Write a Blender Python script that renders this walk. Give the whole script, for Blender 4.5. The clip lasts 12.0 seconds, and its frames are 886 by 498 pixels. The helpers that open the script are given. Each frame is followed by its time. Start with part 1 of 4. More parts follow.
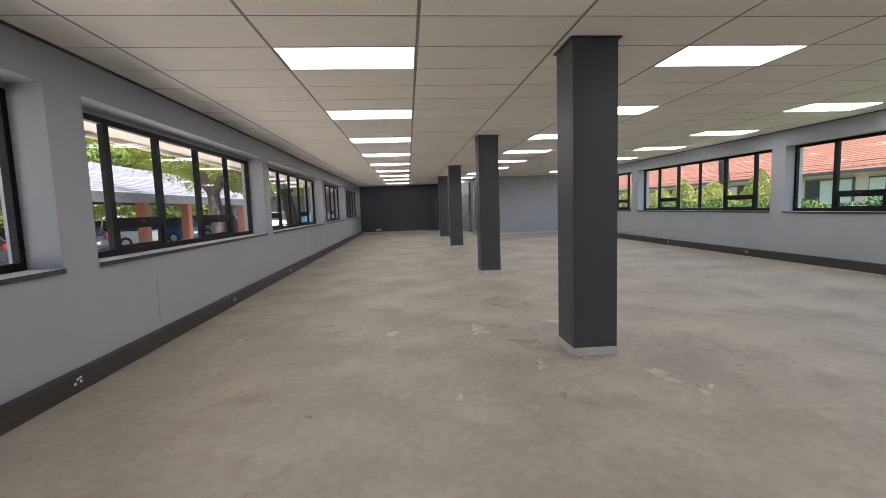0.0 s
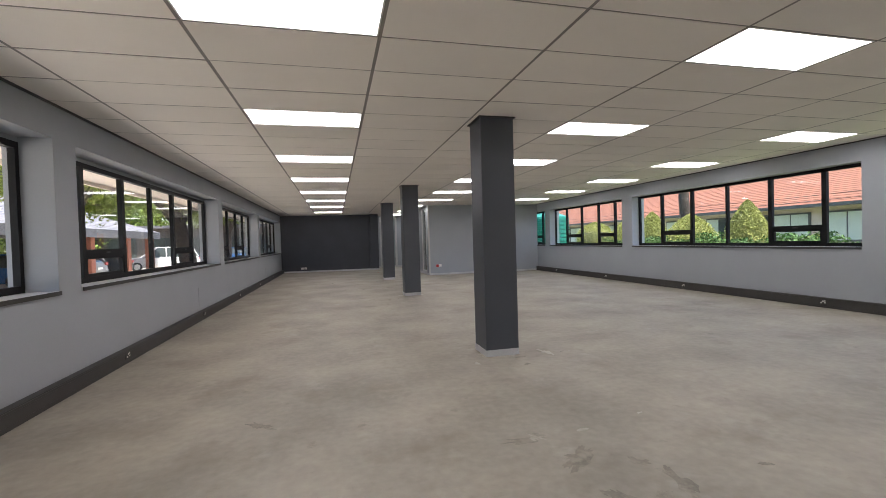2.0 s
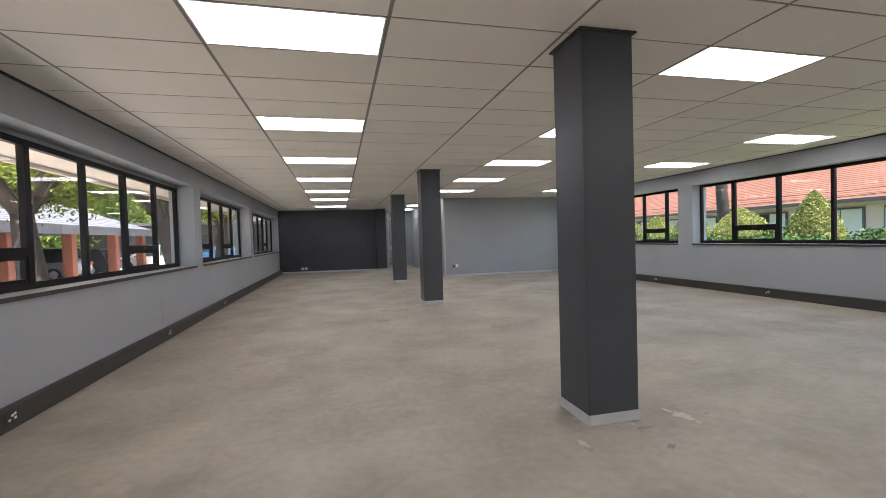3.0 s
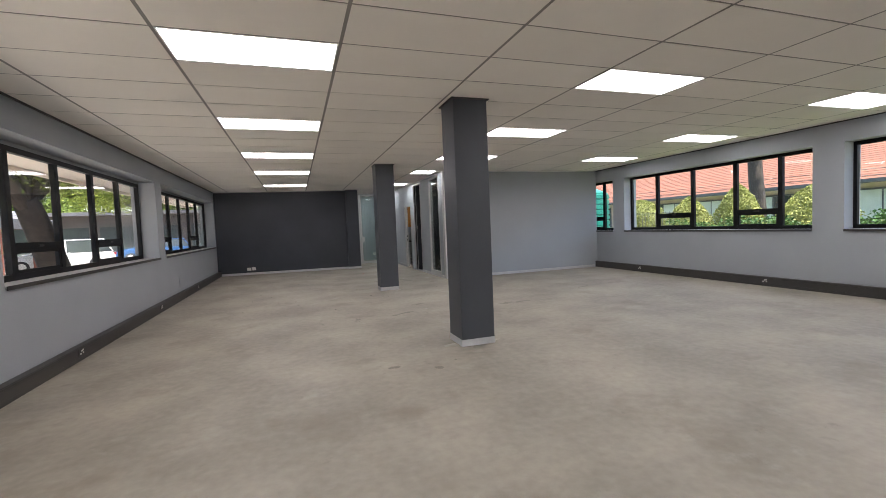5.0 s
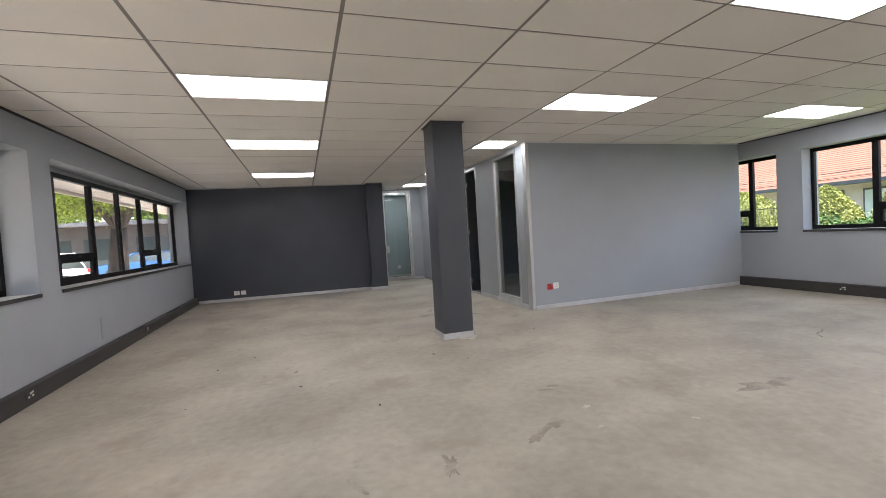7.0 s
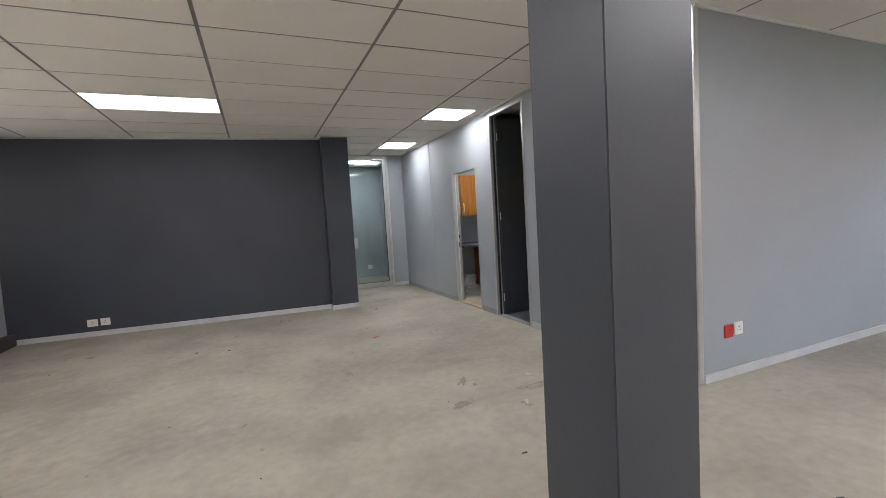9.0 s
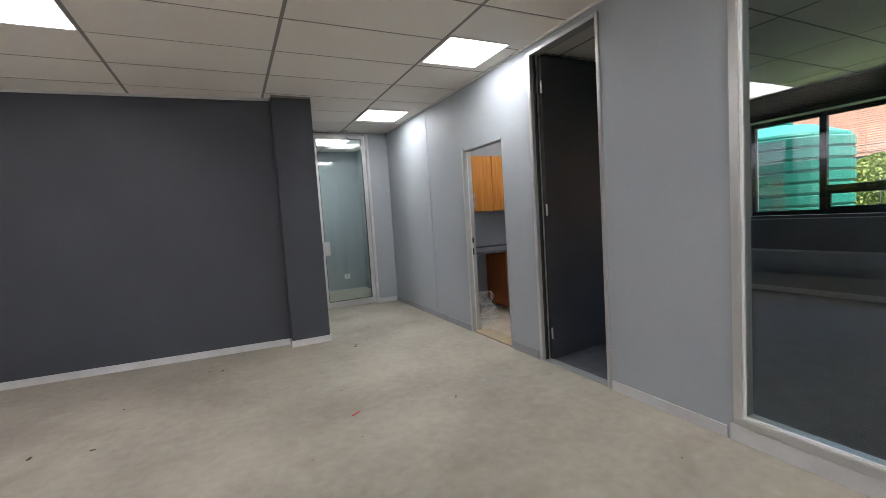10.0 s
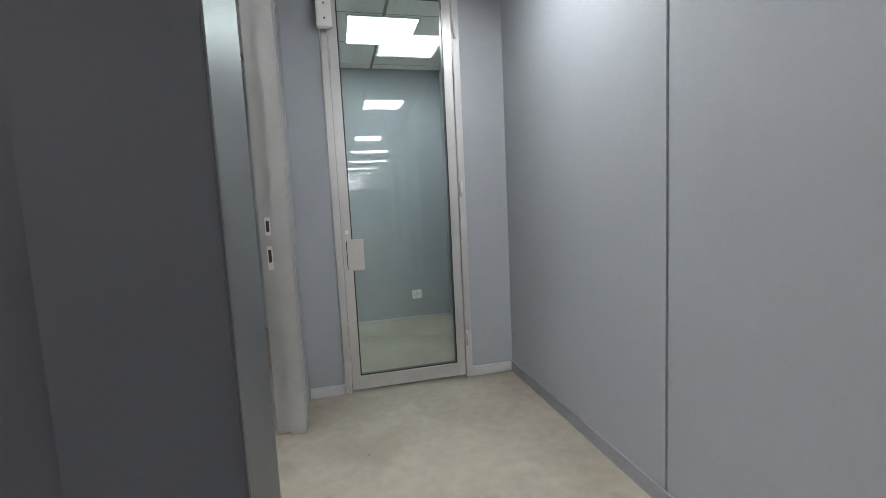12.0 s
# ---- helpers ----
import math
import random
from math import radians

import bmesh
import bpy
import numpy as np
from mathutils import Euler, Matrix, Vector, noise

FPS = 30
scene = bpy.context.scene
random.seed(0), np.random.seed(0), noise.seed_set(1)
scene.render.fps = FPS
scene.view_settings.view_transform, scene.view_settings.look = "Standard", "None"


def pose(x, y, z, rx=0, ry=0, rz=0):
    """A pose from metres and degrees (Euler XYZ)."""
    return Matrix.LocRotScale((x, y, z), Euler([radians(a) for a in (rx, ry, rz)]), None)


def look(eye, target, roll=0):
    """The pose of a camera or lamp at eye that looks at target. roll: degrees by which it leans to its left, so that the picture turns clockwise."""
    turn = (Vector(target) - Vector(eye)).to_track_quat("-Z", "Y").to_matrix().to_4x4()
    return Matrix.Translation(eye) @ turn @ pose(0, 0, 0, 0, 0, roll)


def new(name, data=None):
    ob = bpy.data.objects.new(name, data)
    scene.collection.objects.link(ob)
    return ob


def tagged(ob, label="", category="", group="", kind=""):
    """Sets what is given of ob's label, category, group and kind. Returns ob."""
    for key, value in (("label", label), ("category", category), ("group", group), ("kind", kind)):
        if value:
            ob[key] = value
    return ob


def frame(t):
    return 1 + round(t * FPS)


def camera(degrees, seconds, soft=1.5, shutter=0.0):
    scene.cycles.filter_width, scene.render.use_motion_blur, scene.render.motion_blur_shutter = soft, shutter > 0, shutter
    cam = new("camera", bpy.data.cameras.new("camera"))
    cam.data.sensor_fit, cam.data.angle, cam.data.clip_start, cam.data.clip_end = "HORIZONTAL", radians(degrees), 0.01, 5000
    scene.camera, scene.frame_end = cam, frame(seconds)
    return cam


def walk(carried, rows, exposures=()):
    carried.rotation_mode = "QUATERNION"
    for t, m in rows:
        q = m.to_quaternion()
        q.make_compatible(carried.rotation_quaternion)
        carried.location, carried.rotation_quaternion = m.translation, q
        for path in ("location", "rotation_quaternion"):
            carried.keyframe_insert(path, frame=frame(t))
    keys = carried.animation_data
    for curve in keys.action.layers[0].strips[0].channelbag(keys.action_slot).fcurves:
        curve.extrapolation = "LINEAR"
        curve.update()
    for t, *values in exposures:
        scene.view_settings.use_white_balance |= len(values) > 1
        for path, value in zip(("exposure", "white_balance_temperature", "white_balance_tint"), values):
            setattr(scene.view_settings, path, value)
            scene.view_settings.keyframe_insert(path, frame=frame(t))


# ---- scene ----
cam = camera(91.2, 12.0, soft=0.8)
PATH = [
    (0, (-0.107, -0.182, 1.372), (0.049, 1.803, 1.182), -1.9),
    (0.5, (-0.193, 0.742, 1.365), (0.084, 2.717, 1.211), -2.0),
    (1, (-0.249, 1.693, 1.376), (0.086, 3.663, 1.289), -1.6),
    (1.5, (-0.234, 2.715, 1.372), (0.252, 4.653, 1.306), -1.3),
    (2, (-0.31, 3.715, 1.36), (0.169, 5.657, 1.32), -1.7),
    (2.5, (-0.343, 4.716, 1.36), (0.078, 6.671, 1.335), -1.9),
    (3, (-0.33, 5.734, 1.348), (0.136, 7.679, 1.299), -1.7),
    (3.2, (-0.324, 6.121, 1.359), (0.159, 8.062, 1.317), -1.7),
    (5, (-0.367, 9.934, 1.366), (0.27, 11.827, 1.26), -2.4),
    (5.5, (-0.385, 10.962, 1.34), (0.26, 12.85, 1.199), -2.3),
    (6, (-0.38, 12.007, 1.338), (0.255, 13.901, 1.227), -2.4),
    (6.5, (-0.345, 13.047, 1.354), (0.239, 14.959, 1.279), -3.0),
    (7, (-0.292, 14.122, 1.355), (0.318, 16.025, 1.283), -3.4),
    (7.2, (-0.262, 14.547, 1.342), (0.355, 16.448, 1.268), -3.5),
    (8.8, (0.22, 17.872, 1.352), (0.968, 19.722, 1.222), -3.4),
    (9.1, (0.334, 18.482, 1.346), (1.132, 20.311, 1.209), -3.4),
    (9.5, (0.564, 19.296, 1.323), (1.405, 21.104, 1.18), -3.8),
    (10, (0.823, 20.321, 1.348), (1.692, 22.116, 1.2), -3.7),
    (10.5, (1.104, 21.311, 1.326), (1.956, 23.115, 1.188), -4.2),
    (11, (1.427, 22.26, 1.334), (2.119, 24.129, 1.172), -3.9),
    (11.5, (1.711, 23.248, 1.308), (2.251, 25.165, 1.119), -3.3),
    (12, (2.027, 24.199, 1.27), (2.492, 26.133, 1.069), -2.8),
]
EXPOSURE = [(0.0, 1.92), (1.0, 2.0), (1.5, 2.16), (2.0, 1.9), (3.0, 1.96), (5.5, 2.14), (7.2, 2.5), (9.0, 2.74), (9.5, 2.82), (10.5, 2.84), (11.0, 2.96), (12.0, 3.05)]
walk(cam, [(t, look(eye, target, roll)) for t, eye, target, roll in PATH], EXPOSURE)

SKY, SUN, LAMP = 0.15, 5.0, 2.55

# ---- world, sun, exposure ----
world = bpy.data.worlds.new("sky")
scene.world = world
world.use_nodes = True
wn = world.node_tree.nodes
sky = wn.new("ShaderNodeTexSky")
sky.sky_type, sky.sun_disc = "NISHITA", False
sky.sun_elevation, sky.sun_rotation = radians(68), radians(155)
world.node_tree.links.new(sky.outputs[0], wn["Background"].inputs[0])
wn["Background"].inputs[1].default_value = SKY
sun = new("sun", bpy.data.lights.new("sun", "SUN"))
sun.data.energy, sun.data.angle, sun.data.color = SUN, radians(0.5), (1.0, 0.95, 0.86)
sun.matrix_world = look((0, 0, 60), (-60 / math.tan(radians(68)) * math.sin(radians(25)), 60 / math.tan(radians(68)) * math.cos(radians(25)), 0))


# ---- materials ----
def mat(name, color, rough=0.6, metal=0.0, vary=0.08, scale=3.0, fine=60.0, bump=0.1, spec=0.5, spot=None, rand=0.0):
    """Paint or matter with two scales of variation, fine relief and, with spot, stains of that colour."""
    m = bpy.data.materials.new(name)
    m.use_nodes = True
    n, l = m.node_tree.nodes, m.node_tree.links
    b = n["Principled BSDF"]
    tc = n.new("ShaderNodeTexCoord")
    geo = n.new("ShaderNodeNewGeometry")
    big, small = n.new("ShaderNodeTexNoise"), n.new("ShaderNodeTexNoise")
    for t, s, d in ((big, scale, 5), (small, fine, 3)):
        t.inputs["Scale"].default_value, t.inputs["Detail"].default_value = s, d
        l.new(geo.outputs["Position"], t.inputs["Vector"])
    add = n.new("ShaderNodeMath")
    add.operation = "MULTIPLY_ADD"
    l.new(small.outputs[0], add.inputs[0])
    add.inputs[1].default_value = 0.4
    l.new(big.outputs[0], add.inputs[2])
    ramp = n.new("ShaderNodeMapRange")
    ramp.inputs[1].default_value, ramp.inputs[2].default_value = 0.4, 1.0
    ramp.inputs[3].default_value, ramp.inputs[4].default_value = 1 - vary, 1 + vary
    l.new(add.outputs[0], ramp.inputs[0])
    mul = n.new("ShaderNodeVectorMath")
    mul.operation = "SCALE"
    mul.inputs[0].default_value = color
    l.new(ramp.outputs[0], mul.inputs["Scale"])
    out = mul.outputs[0]
    if rand:
        info = n.new("ShaderNodeObjectInfo")
        r2 = n.new("ShaderNodeMapRange")
        r2.inputs[3].default_value, r2.inputs[4].default_value = 1 - rand, 1 + rand
        isl = n.new("ShaderNodeMath")
        isl.operation = "FRACT"
        sm = n.new("ShaderNodeMath")
        l.new(info.outputs["Random"], sm.inputs[0])
        l.new(geo.outputs["Random Per Island"], sm.inputs[1])
        l.new(sm.outputs[0], isl.inputs[0])
        l.new(isl.outputs[0], r2.inputs[0])
        m2 = n.new("ShaderNodeVectorMath")
        m2.operation = "SCALE"
        l.new(out, m2.inputs[0])
        l.new(r2.outputs[0], m2.inputs["Scale"])
        out = m2.outputs[0]
    for spot in ([] if not spot else spot if isinstance(spot, list) else [spot]):
        st = n.new("ShaderNodeTexNoise")
        st.inputs["Scale"].default_value, st.inputs["Detail"].default_value, st.inputs["Roughness"].default_value = spot[3], 8, 0.62
        l.new(geo.outputs["Position"], st.inputs["Vector"])
        sr = n.new("ShaderNodeMapRange")
        sr.inputs[1].default_value, sr.inputs[2].default_value, sr.inputs[4].default_value = spot[4], spot[4] + 0.13, spot[5]
        l.new(st.outputs[0], sr.inputs[0])
        mix = n.new("ShaderNodeMix")
        mix.data_type = "RGBA"
        l.new(sr.outputs[0], mix.inputs[0])
        l.new(out, mix.inputs[6])
        mix.inputs[7].default_value = (*spot[:3], 1)
        out = mix.outputs[2]
    l.new(out, b.inputs["Base Color"])
    b.inputs["Roughness"].default_value, b.inputs["Metallic"].default_value = rough, metal
    b.inputs["Specular IOR Level"].default_value = spec
    if bump:
        bp = n.new("ShaderNodeBump")
        bp.inputs["Strength"].default_value, bp.inputs["Distance"].default_value = bump, 0.01
        l.new(add.outputs[0], bp.inputs["Height"])
        l.new(bp.outputs[0], b.inputs["Normal"])
    return m


def wood(name, c1, c2, rough=0.35):
    m = mat(name, c1, rough)
    n, l = m.node_tree.nodes, m.node_tree.links
    b = n["Principled BSDF"]
    geo = n.new("ShaderNodeNewGeometry")
    mp = n.new("ShaderNodeMapping")
    mp.inputs["Scale"].default_value = (22, 22, 1.2)
    l.new(geo.outputs["Position"], mp.inputs[0])
    t = n.new("ShaderNodeTexNoise")
    t.inputs["Scale"].default_value, t.inputs["Detail"].default_value = 1.6, 6
    l.new(mp.outputs[0], t.inputs["Vector"])
    mr = n.new("ShaderNodeMapRange")
    mr.inputs[1].default_value, mr.inputs[2].default_value = 0.35, 0.68
    l.new(t.outputs[0], mr.inputs[0])
    mix = n.new("ShaderNodeMix")
    mix.data_type = "RGBA"
    l.new(mr.outputs[0], mix.inputs[0])
    mix.inputs[6].default_value, mix.inputs[7].default_value = (*c1, 1), (*c2, 1)
    l.new(mix.outputs[2], b.inputs["Base Color"])
    return m


def glass(name, tint=(1, 1, 1), ior=1.5):
    m = bpy.data.materials.new(name)
    m.use_nodes = True
    n, l = m.node_tree.nodes, m.node_tree.links
    n.remove(n["Principled BSDF"])
    tr, gl, lw, mx = n.new("ShaderNodeBsdfTransparent"), n.new("ShaderNodeBsdfGlossy"), n.new("ShaderNodeLayerWeight"), n.new("ShaderNodeMixShader")
    pw, ma = n.new("ShaderNodeMath"), n.new("ShaderNodeMath")
    pw.operation, ma.operation, pw.inputs[1].default_value = "POWER", "MULTIPLY_ADD", 5.0
    f0 = ((ior - 1) / (ior + 1)) ** 2
    ma.inputs[1].default_value, ma.inputs[2].default_value, lw.inputs[0].default_value = 1 - f0, f0, 0.5
    l.new(lw.outputs["Facing"], pw.inputs[0])
    l.new(pw.outputs[0], ma.inputs[0])
    tr.inputs[0].default_value = (*tint, 1)
    gl.inputs["Roughness"].default_value = 0.0
    l.new(ma.outputs[0], mx.inputs[0])
    l.new(tr.outputs[0], mx.inputs[1])
    l.new(gl.outputs[0], mx.inputs[2])
    l.new(mx.outputs[0], n["Material Output"].inputs[0])
    return m


def glow(name, color, strength):
    m = bpy.data.materials.new(name)
    m.use_nodes = True
    b = m.node_tree.nodes["Principled BSDF"]
    b.inputs["Base Color"].default_value = (0.8, 0.8, 0.8, 1)
    b.inputs["Emission Color"].default_value, b.inputs["Emission Strength"].default_value = (*color, 1), strength
    return m


M = {
    "grey": mat("grey wall paint", (0.322, 0.343, 0.366), 0.58, spec=0.35, vary=0.05, scale=1.2, bump=0.08),
    "dark": mat("charcoal wall paint", (0.051, 0.0555, 0.066), 0.6, spec=0.32, vary=0.12, scale=1.5, bump=0.08),
    "column": mat("charcoal column paint", (0.05, 0.056, 0.067), 0.45, vary=0.08, scale=2, bump=0.12),
    "screed": mat("bare screed floor", (0.304, 0.275, 0.226), 0.68, vary=0.3, scale=1.1, fine=14, bump=0.2, spot=[(0.2, 0.172, 0.135, 1.2, 0.55, 0.6), (0.40, 0.375, 0.325, 2.3, 0.6, 0.55), (0.15, 0.13, 0.105, 4.5, 0.64, 0.6), (0.11, 0.095, 0.08, 38, 0.71, 0.6)]),
    "patch": mat("scuffed pale screed", (0.4, 0.372, 0.318), 0.72, vary=0.25, scale=4, bump=0.3, spot=(0.304, 0.275, 0.226, 5, 0.47, 0.85)),
    "stain": mat("dark screed stain", (0.215, 0.194, 0.16), 0.68, vary=0.35, scale=7, bump=0.2, spot=(0.304, 0.275, 0.226, 6, 0.5, 0.85)),
    "tile": mat("ceiling tile", (0.80, 0.765, 0.71), 0.8, vary=0.03, scale=2, fine=180, bump=0.12, rand=0.03),
    "tbar": mat("ceiling grid metal", (0.22, 0.205, 0.19), 0.5, vary=0.05),
    "trunking": mat("charcoal skirting trunking", (0.04, 0.038, 0.036), 0.5, vary=0.15, scale=4),
    "alu_black": mat("black window aluminium", (0.006, 0.006, 0.007), 0.5, vary=0.2, spec=0.2),
    "alu": mat("grey aluminium", (0.5, 0.5, 0.49), 0.35, 0.6, vary=0.06, scale=5),
    "white": mat("white paint", (0.72, 0.72, 0.7), 0.5, vary=0.06, scale=4),
    # lighter grey for the pier side: grazing reflection put into the colour
    "steel": mat("pier grey lightened for grazing sheen", (0.17, 0.178, 0.187), 0.45, 0.5, vary=0.1, scale=2, bump=0.03),
    "frame_grey": mat("worn grey-white frame paint", (0.4, 0.4, 0.385), 0.5, vary=0.1, scale=4, spot=(0.25, 0.24, 0.22, 9, 0.66, 0.35)),
    "cherry_front": wood("warm cherry drawer veneer", (0.40, 0.125, 0.026), (0.27, 0.075, 0.015)),
    "tan_tile": mat("tan threshold tile", (0.4, 0.32, 0.2), 0.4, vary=0.15, scale=6, rand=0.08),
    "pale": mat("pale grey skirting", (0.5, 0.5, 0.5), 0.5, vary=0.12, scale=5),
    "midgrey": mat("mid grey skirting", (0.25, 0.256, 0.268), 0.5, vary=0.1, scale=5),
    "plastic": mat("white plastic", (0.75, 0.74, 0.7), 0.35, vary=0.03, bump=0),
    "red": mat("red plastic", (0.45, 0.02, 0.02), 0.35, vary=0.05, bump=0),
    "black": mat("black plastic", (0.015, 0.015, 0.015), 0.4, vary=0.1, bump=0),
    "chrome": mat("brushed steel", (0.68, 0.67, 0.65), 0.35, 0.65, vary=0.05, bump=0),
    "door": mat("near-black door paint", (0.036, 0.037, 0.041), 0.52, vary=0.2, scale=3),
    "oak": wood("orange cherry veneer", (0.50, 0.20, 0.035), (0.36, 0.125, 0.018)),
    "cherry": wood("dark cherry veneer", (0.30, 0.09, 0.022), (0.19, 0.052, 0.012)),
    "worktop": mat("dark grey worktop", (0.09, 0.092, 0.1), 0.4, vary=0.35, scale=14),
    "kitchen_tile": mat("beige floor tile", (0.46, 0.4, 0.325), 0.35, vary=0.1, scale=5, rand=0.05),
    "grout": mat("brown grout", (0.2, 0.18, 0.15), 0.8),
    "carpet": mat("dark grey carpet", (0.085, 0.09, 0.102), 0.9, vary=0.3, scale=6, fine=200, bump=0.4),
    "light": glow("lit diffuser", (0.985, 0.945, 0.985), LAMP),
    "light_small": glow("lit square diffuser", (0.96, 0.97, 1.0), LAMP * 1.28),
    "pane": glass("clear glass", (1, 1, 1), 1.3),
    "pane_door": glass("door glass", (0.88, 0.95, 0.93), 1.6),
    "pane_office": glass("office glass", (0.8, 0.84, 0.82), 1.6),
    "soffit": mat("cream soffit", (0.78, 0.69, 0.6), 0.7, vary=0.06),
    "brick": mat("red brick", (0.26, 0.09, 0.055), 0.8, vary=0.2, scale=6),
    "facade": mat("cream plaster", (0.5, 0.42, 0.37), 0.8, vary=0.1),
    "roof_red": mat("terracotta roof tile", (0.165, 0.062, 0.034), 0.75, vary=0.18, scale=1.5, rand=0.08),
    "roof_grey": mat("grey shingle", (0.15, 0.145, 0.16), 0.8, vary=0.15, scale=2, rand=0.08),
    "fascia": mat("weathered grey fascia", (0.09, 0.09, 0.1), 0.7, vary=0.3, scale=5),
    "far_glass": mat("dark reflecting glass", (0.05, 0.06, 0.06), 0.05, vary=0.1, bump=0, spec=1.0),
    "blind": mat("pale blind", (0.42, 0.46, 0.42), 0.7, vary=0.08),
    "paving": mat("pale brick paving", (0.52, 0.47, 0.42), 0.85, vary=0.2, scale=3, fine=30),
    "lawn": mat("mown lawn", (0.12, 0.155, 0.055), 0.9, vary=0.35, scale=4, fine=50, bump=0.5),
    "leaf_a": mat("bright leaves", (0.16, 0.2, 0.035), 0.55, vary=0.3, scale=2, bump=0, spec=0.12, rand=0.45),
    "leaf_b": mat("mid green leaves", (0.12, 0.17, 0.035), 0.55, vary=0.3, scale=1, bump=0, spec=0.12, rand=0.45),
    "leaf_c": mat("yellow-green clipped leaves", (0.25, 0.265, 0.08), 0.6, vary=0.25, scale=3, bump=0, spec=0.12, rand=0.22),
    "leaf_d": mat("dark hedge leaves", (0.05, 0.1, 0.03), 0.5, vary=0.3, scale=3, bump=0, spec=0.12, rand=0.5),
    # filler green for bush insides, inner shade mixed into the colour
    "core": mat("inner leaf green with shade in it", (0.11, 0.125, 0.035), 0.9, vary=0.3),
    "bark": mat("tree bark", (0.05, 0.038, 0.03), 0.9, vary=0.4, scale=5, fine=30, bump=0.8),
    "teal": mat("teal tank plastic", (0.008, 0.13, 0.1), 0.4, vary=0.1, scale=1),
    "rubber": mat("tyre rubber", (0.02, 0.02, 0.02), 0.8),
    "car_white": mat("white car paint", (0.75, 0.75, 0.75), 0.2, vary=0.02, bump=0),
    "car_blue": mat("blue car paint", (0.04, 0.11, 0.26), 0.2, vary=0.05, bump=0),
    "car_dark": mat("dark grey car paint", (0.05, 0.055, 0.06), 0.2, vary=0.05, bump=0),
    "car_silver": mat("silver car paint", (0.45, 0.45, 0.45), 0.25, 0.4, vary=0.03, bump=0),
    # shade under roofs is put into this dark brown
    "shade_wall": mat("brown with shade in the colour", (0.07, 0.06, 0.055), 0.8, vary=0.3, scale=1),
}


# ---- builders ----
def box(bm, x0, x1, y0, y1, z0, z1, mi=0):
    v = [bm.verts.new(p) for p in ((x0, y0, z0), (x1, y0, z0), (x1, y1, z0), (x0, y1, z0), (x0, y0, z1), (x1, y0, z1), (x1, y1, z1), (x0, y1, z1))]
    for q in ((3, 2, 1, 0), (4, 5, 6, 7), (0, 1, 5, 4), (1, 2, 6, 5), (2, 3, 7, 6), (3, 0, 4, 7)):
        bm.faces.new([v[i] for i in q]).material_index = mi
    return v


def boxes(*dims):
    bm = bmesh.new()
    for d in dims:
        box(bm, *d)
    return bm


def soft(bm, r=0.004, n=2):
    bmesh.ops.bevel(bm, geom=bm.edges[:], offset=r, segments=n, affect="EDGES", clamp_overlap=True)
    return bm


def tube(bm, a, b, r0, r1=None, n=10, caps=True):
    a, b = Vector(a), Vector(b)
    r1 = r0 if r1 is None else r1
    q = (b - a).to_track_quat("Z", "Y")
    ring = [[bm.verts.new(p + q @ Vector((r * math.cos(6.28318 * i / n), r * math.sin(6.28318 * i / n), 0))) for i in range(n)] for p, r in ((a, r0), (b, r1))]
    for i in range(n):
        bm.faces.new((ring[0][i], ring[0][(i + 1) % n], ring[1][(i + 1) % n], ring[1][i])).smooth = True
    if caps:
        bm.faces.new(ring[0][::-1])
        bm.faces.new(ring[1])
    return bm


def pipe(bm, pts, r, n=6):
    """A bent tube through points."""
    for a, b in zip(pts, pts[1:]):
        tube(bm, a, b, r, r, n)
    return bm


def prism(bm, profile, x0, x1, axis="x"):
    """A side profile (u, z) extruded from x0 to x1 across."""
    rows = []
    for x in (x0, x1):
        rows.append([bm.verts.new((x, u, z) if axis == "x" else (u, x, z)) for u, z in profile])
    n = len(profile)
    bm.faces.new(rows[0])
    bm.faces.new(rows[1][::-1])
    for i in range(n):
        bm.faces.new((rows[0][(i + 1) % n], rows[0][i], rows[1][i], rows[1][(i + 1) % n]))
    bmesh.ops.recalc_face_normals(bm, faces=bm.faces[:])
    return bm


def part(name, bm, material, parent=None, label="", materials=()):
    me = bpy.data.meshes.new(name)
    bm.to_mesh(me)
    bm.free()
    for m in (material, *materials):
        me.materials.append(M[m])
    ob = new(name, me)
    if parent:
        ob.parent = parent
    if label:
        ob["label"] = label
    return ob


def thing(name, at=(0, 0, 0), label="", category="", group="", kind=""):
    e = new(name)
    e.empty_display_size = 0.2
    e.matrix_basis = Matrix.Translation(at)
    return tagged(e, label, category, group, kind)


def setting(name, bm, material, label="", category="", materials=()):
    return tagged(part(name, bm, material, None, label, materials), label, category or name.split("_")[0], "", "structure")


# ---- plan ----
CEIL, WL, WR, Y0, YE, PX, PY = 2.762, -2.87, 7.92, -4.0, 25.99, 3.245, 20.465
SILL_L, SILL_R, HEAD = 0.965, 1.03, 2.435
PIERS_L = [(-4.0, -1.6), (3.5, 3.9), (8.58, 8.95), (14.47, 14.87), (19.57, 19.97), (25.76, 29.3)]
PIERS_R = [(-4.0, -1.6), (3.5, 3.9), (8.53, 8.88), (14.45, 14.9), (19.34, 19.76), (24.3, 29.3)]
BARS_L = [[-0.9, 0.1, 1.1, 2.1, 2.9], [4.6, 5.52, 6.53, 7.57], [9.6, 10.6, 11.55, 12.52, 13.53], [15.6, 16.6, 17.6, 18.57], [20.6, 21.6, 22.58, 23.57, 24.56]]
BARS_R = [[-0.9, 0.1, 1.1, 2.1, 2.9], [4.7, 5.7, 6.7, 7.64], [9.59, 10.58, 11.57, 12.55, 13.55], [15.56, 16.43, 17.44, 18.45], [20.4, 21.4, 22.4, 23.4]]
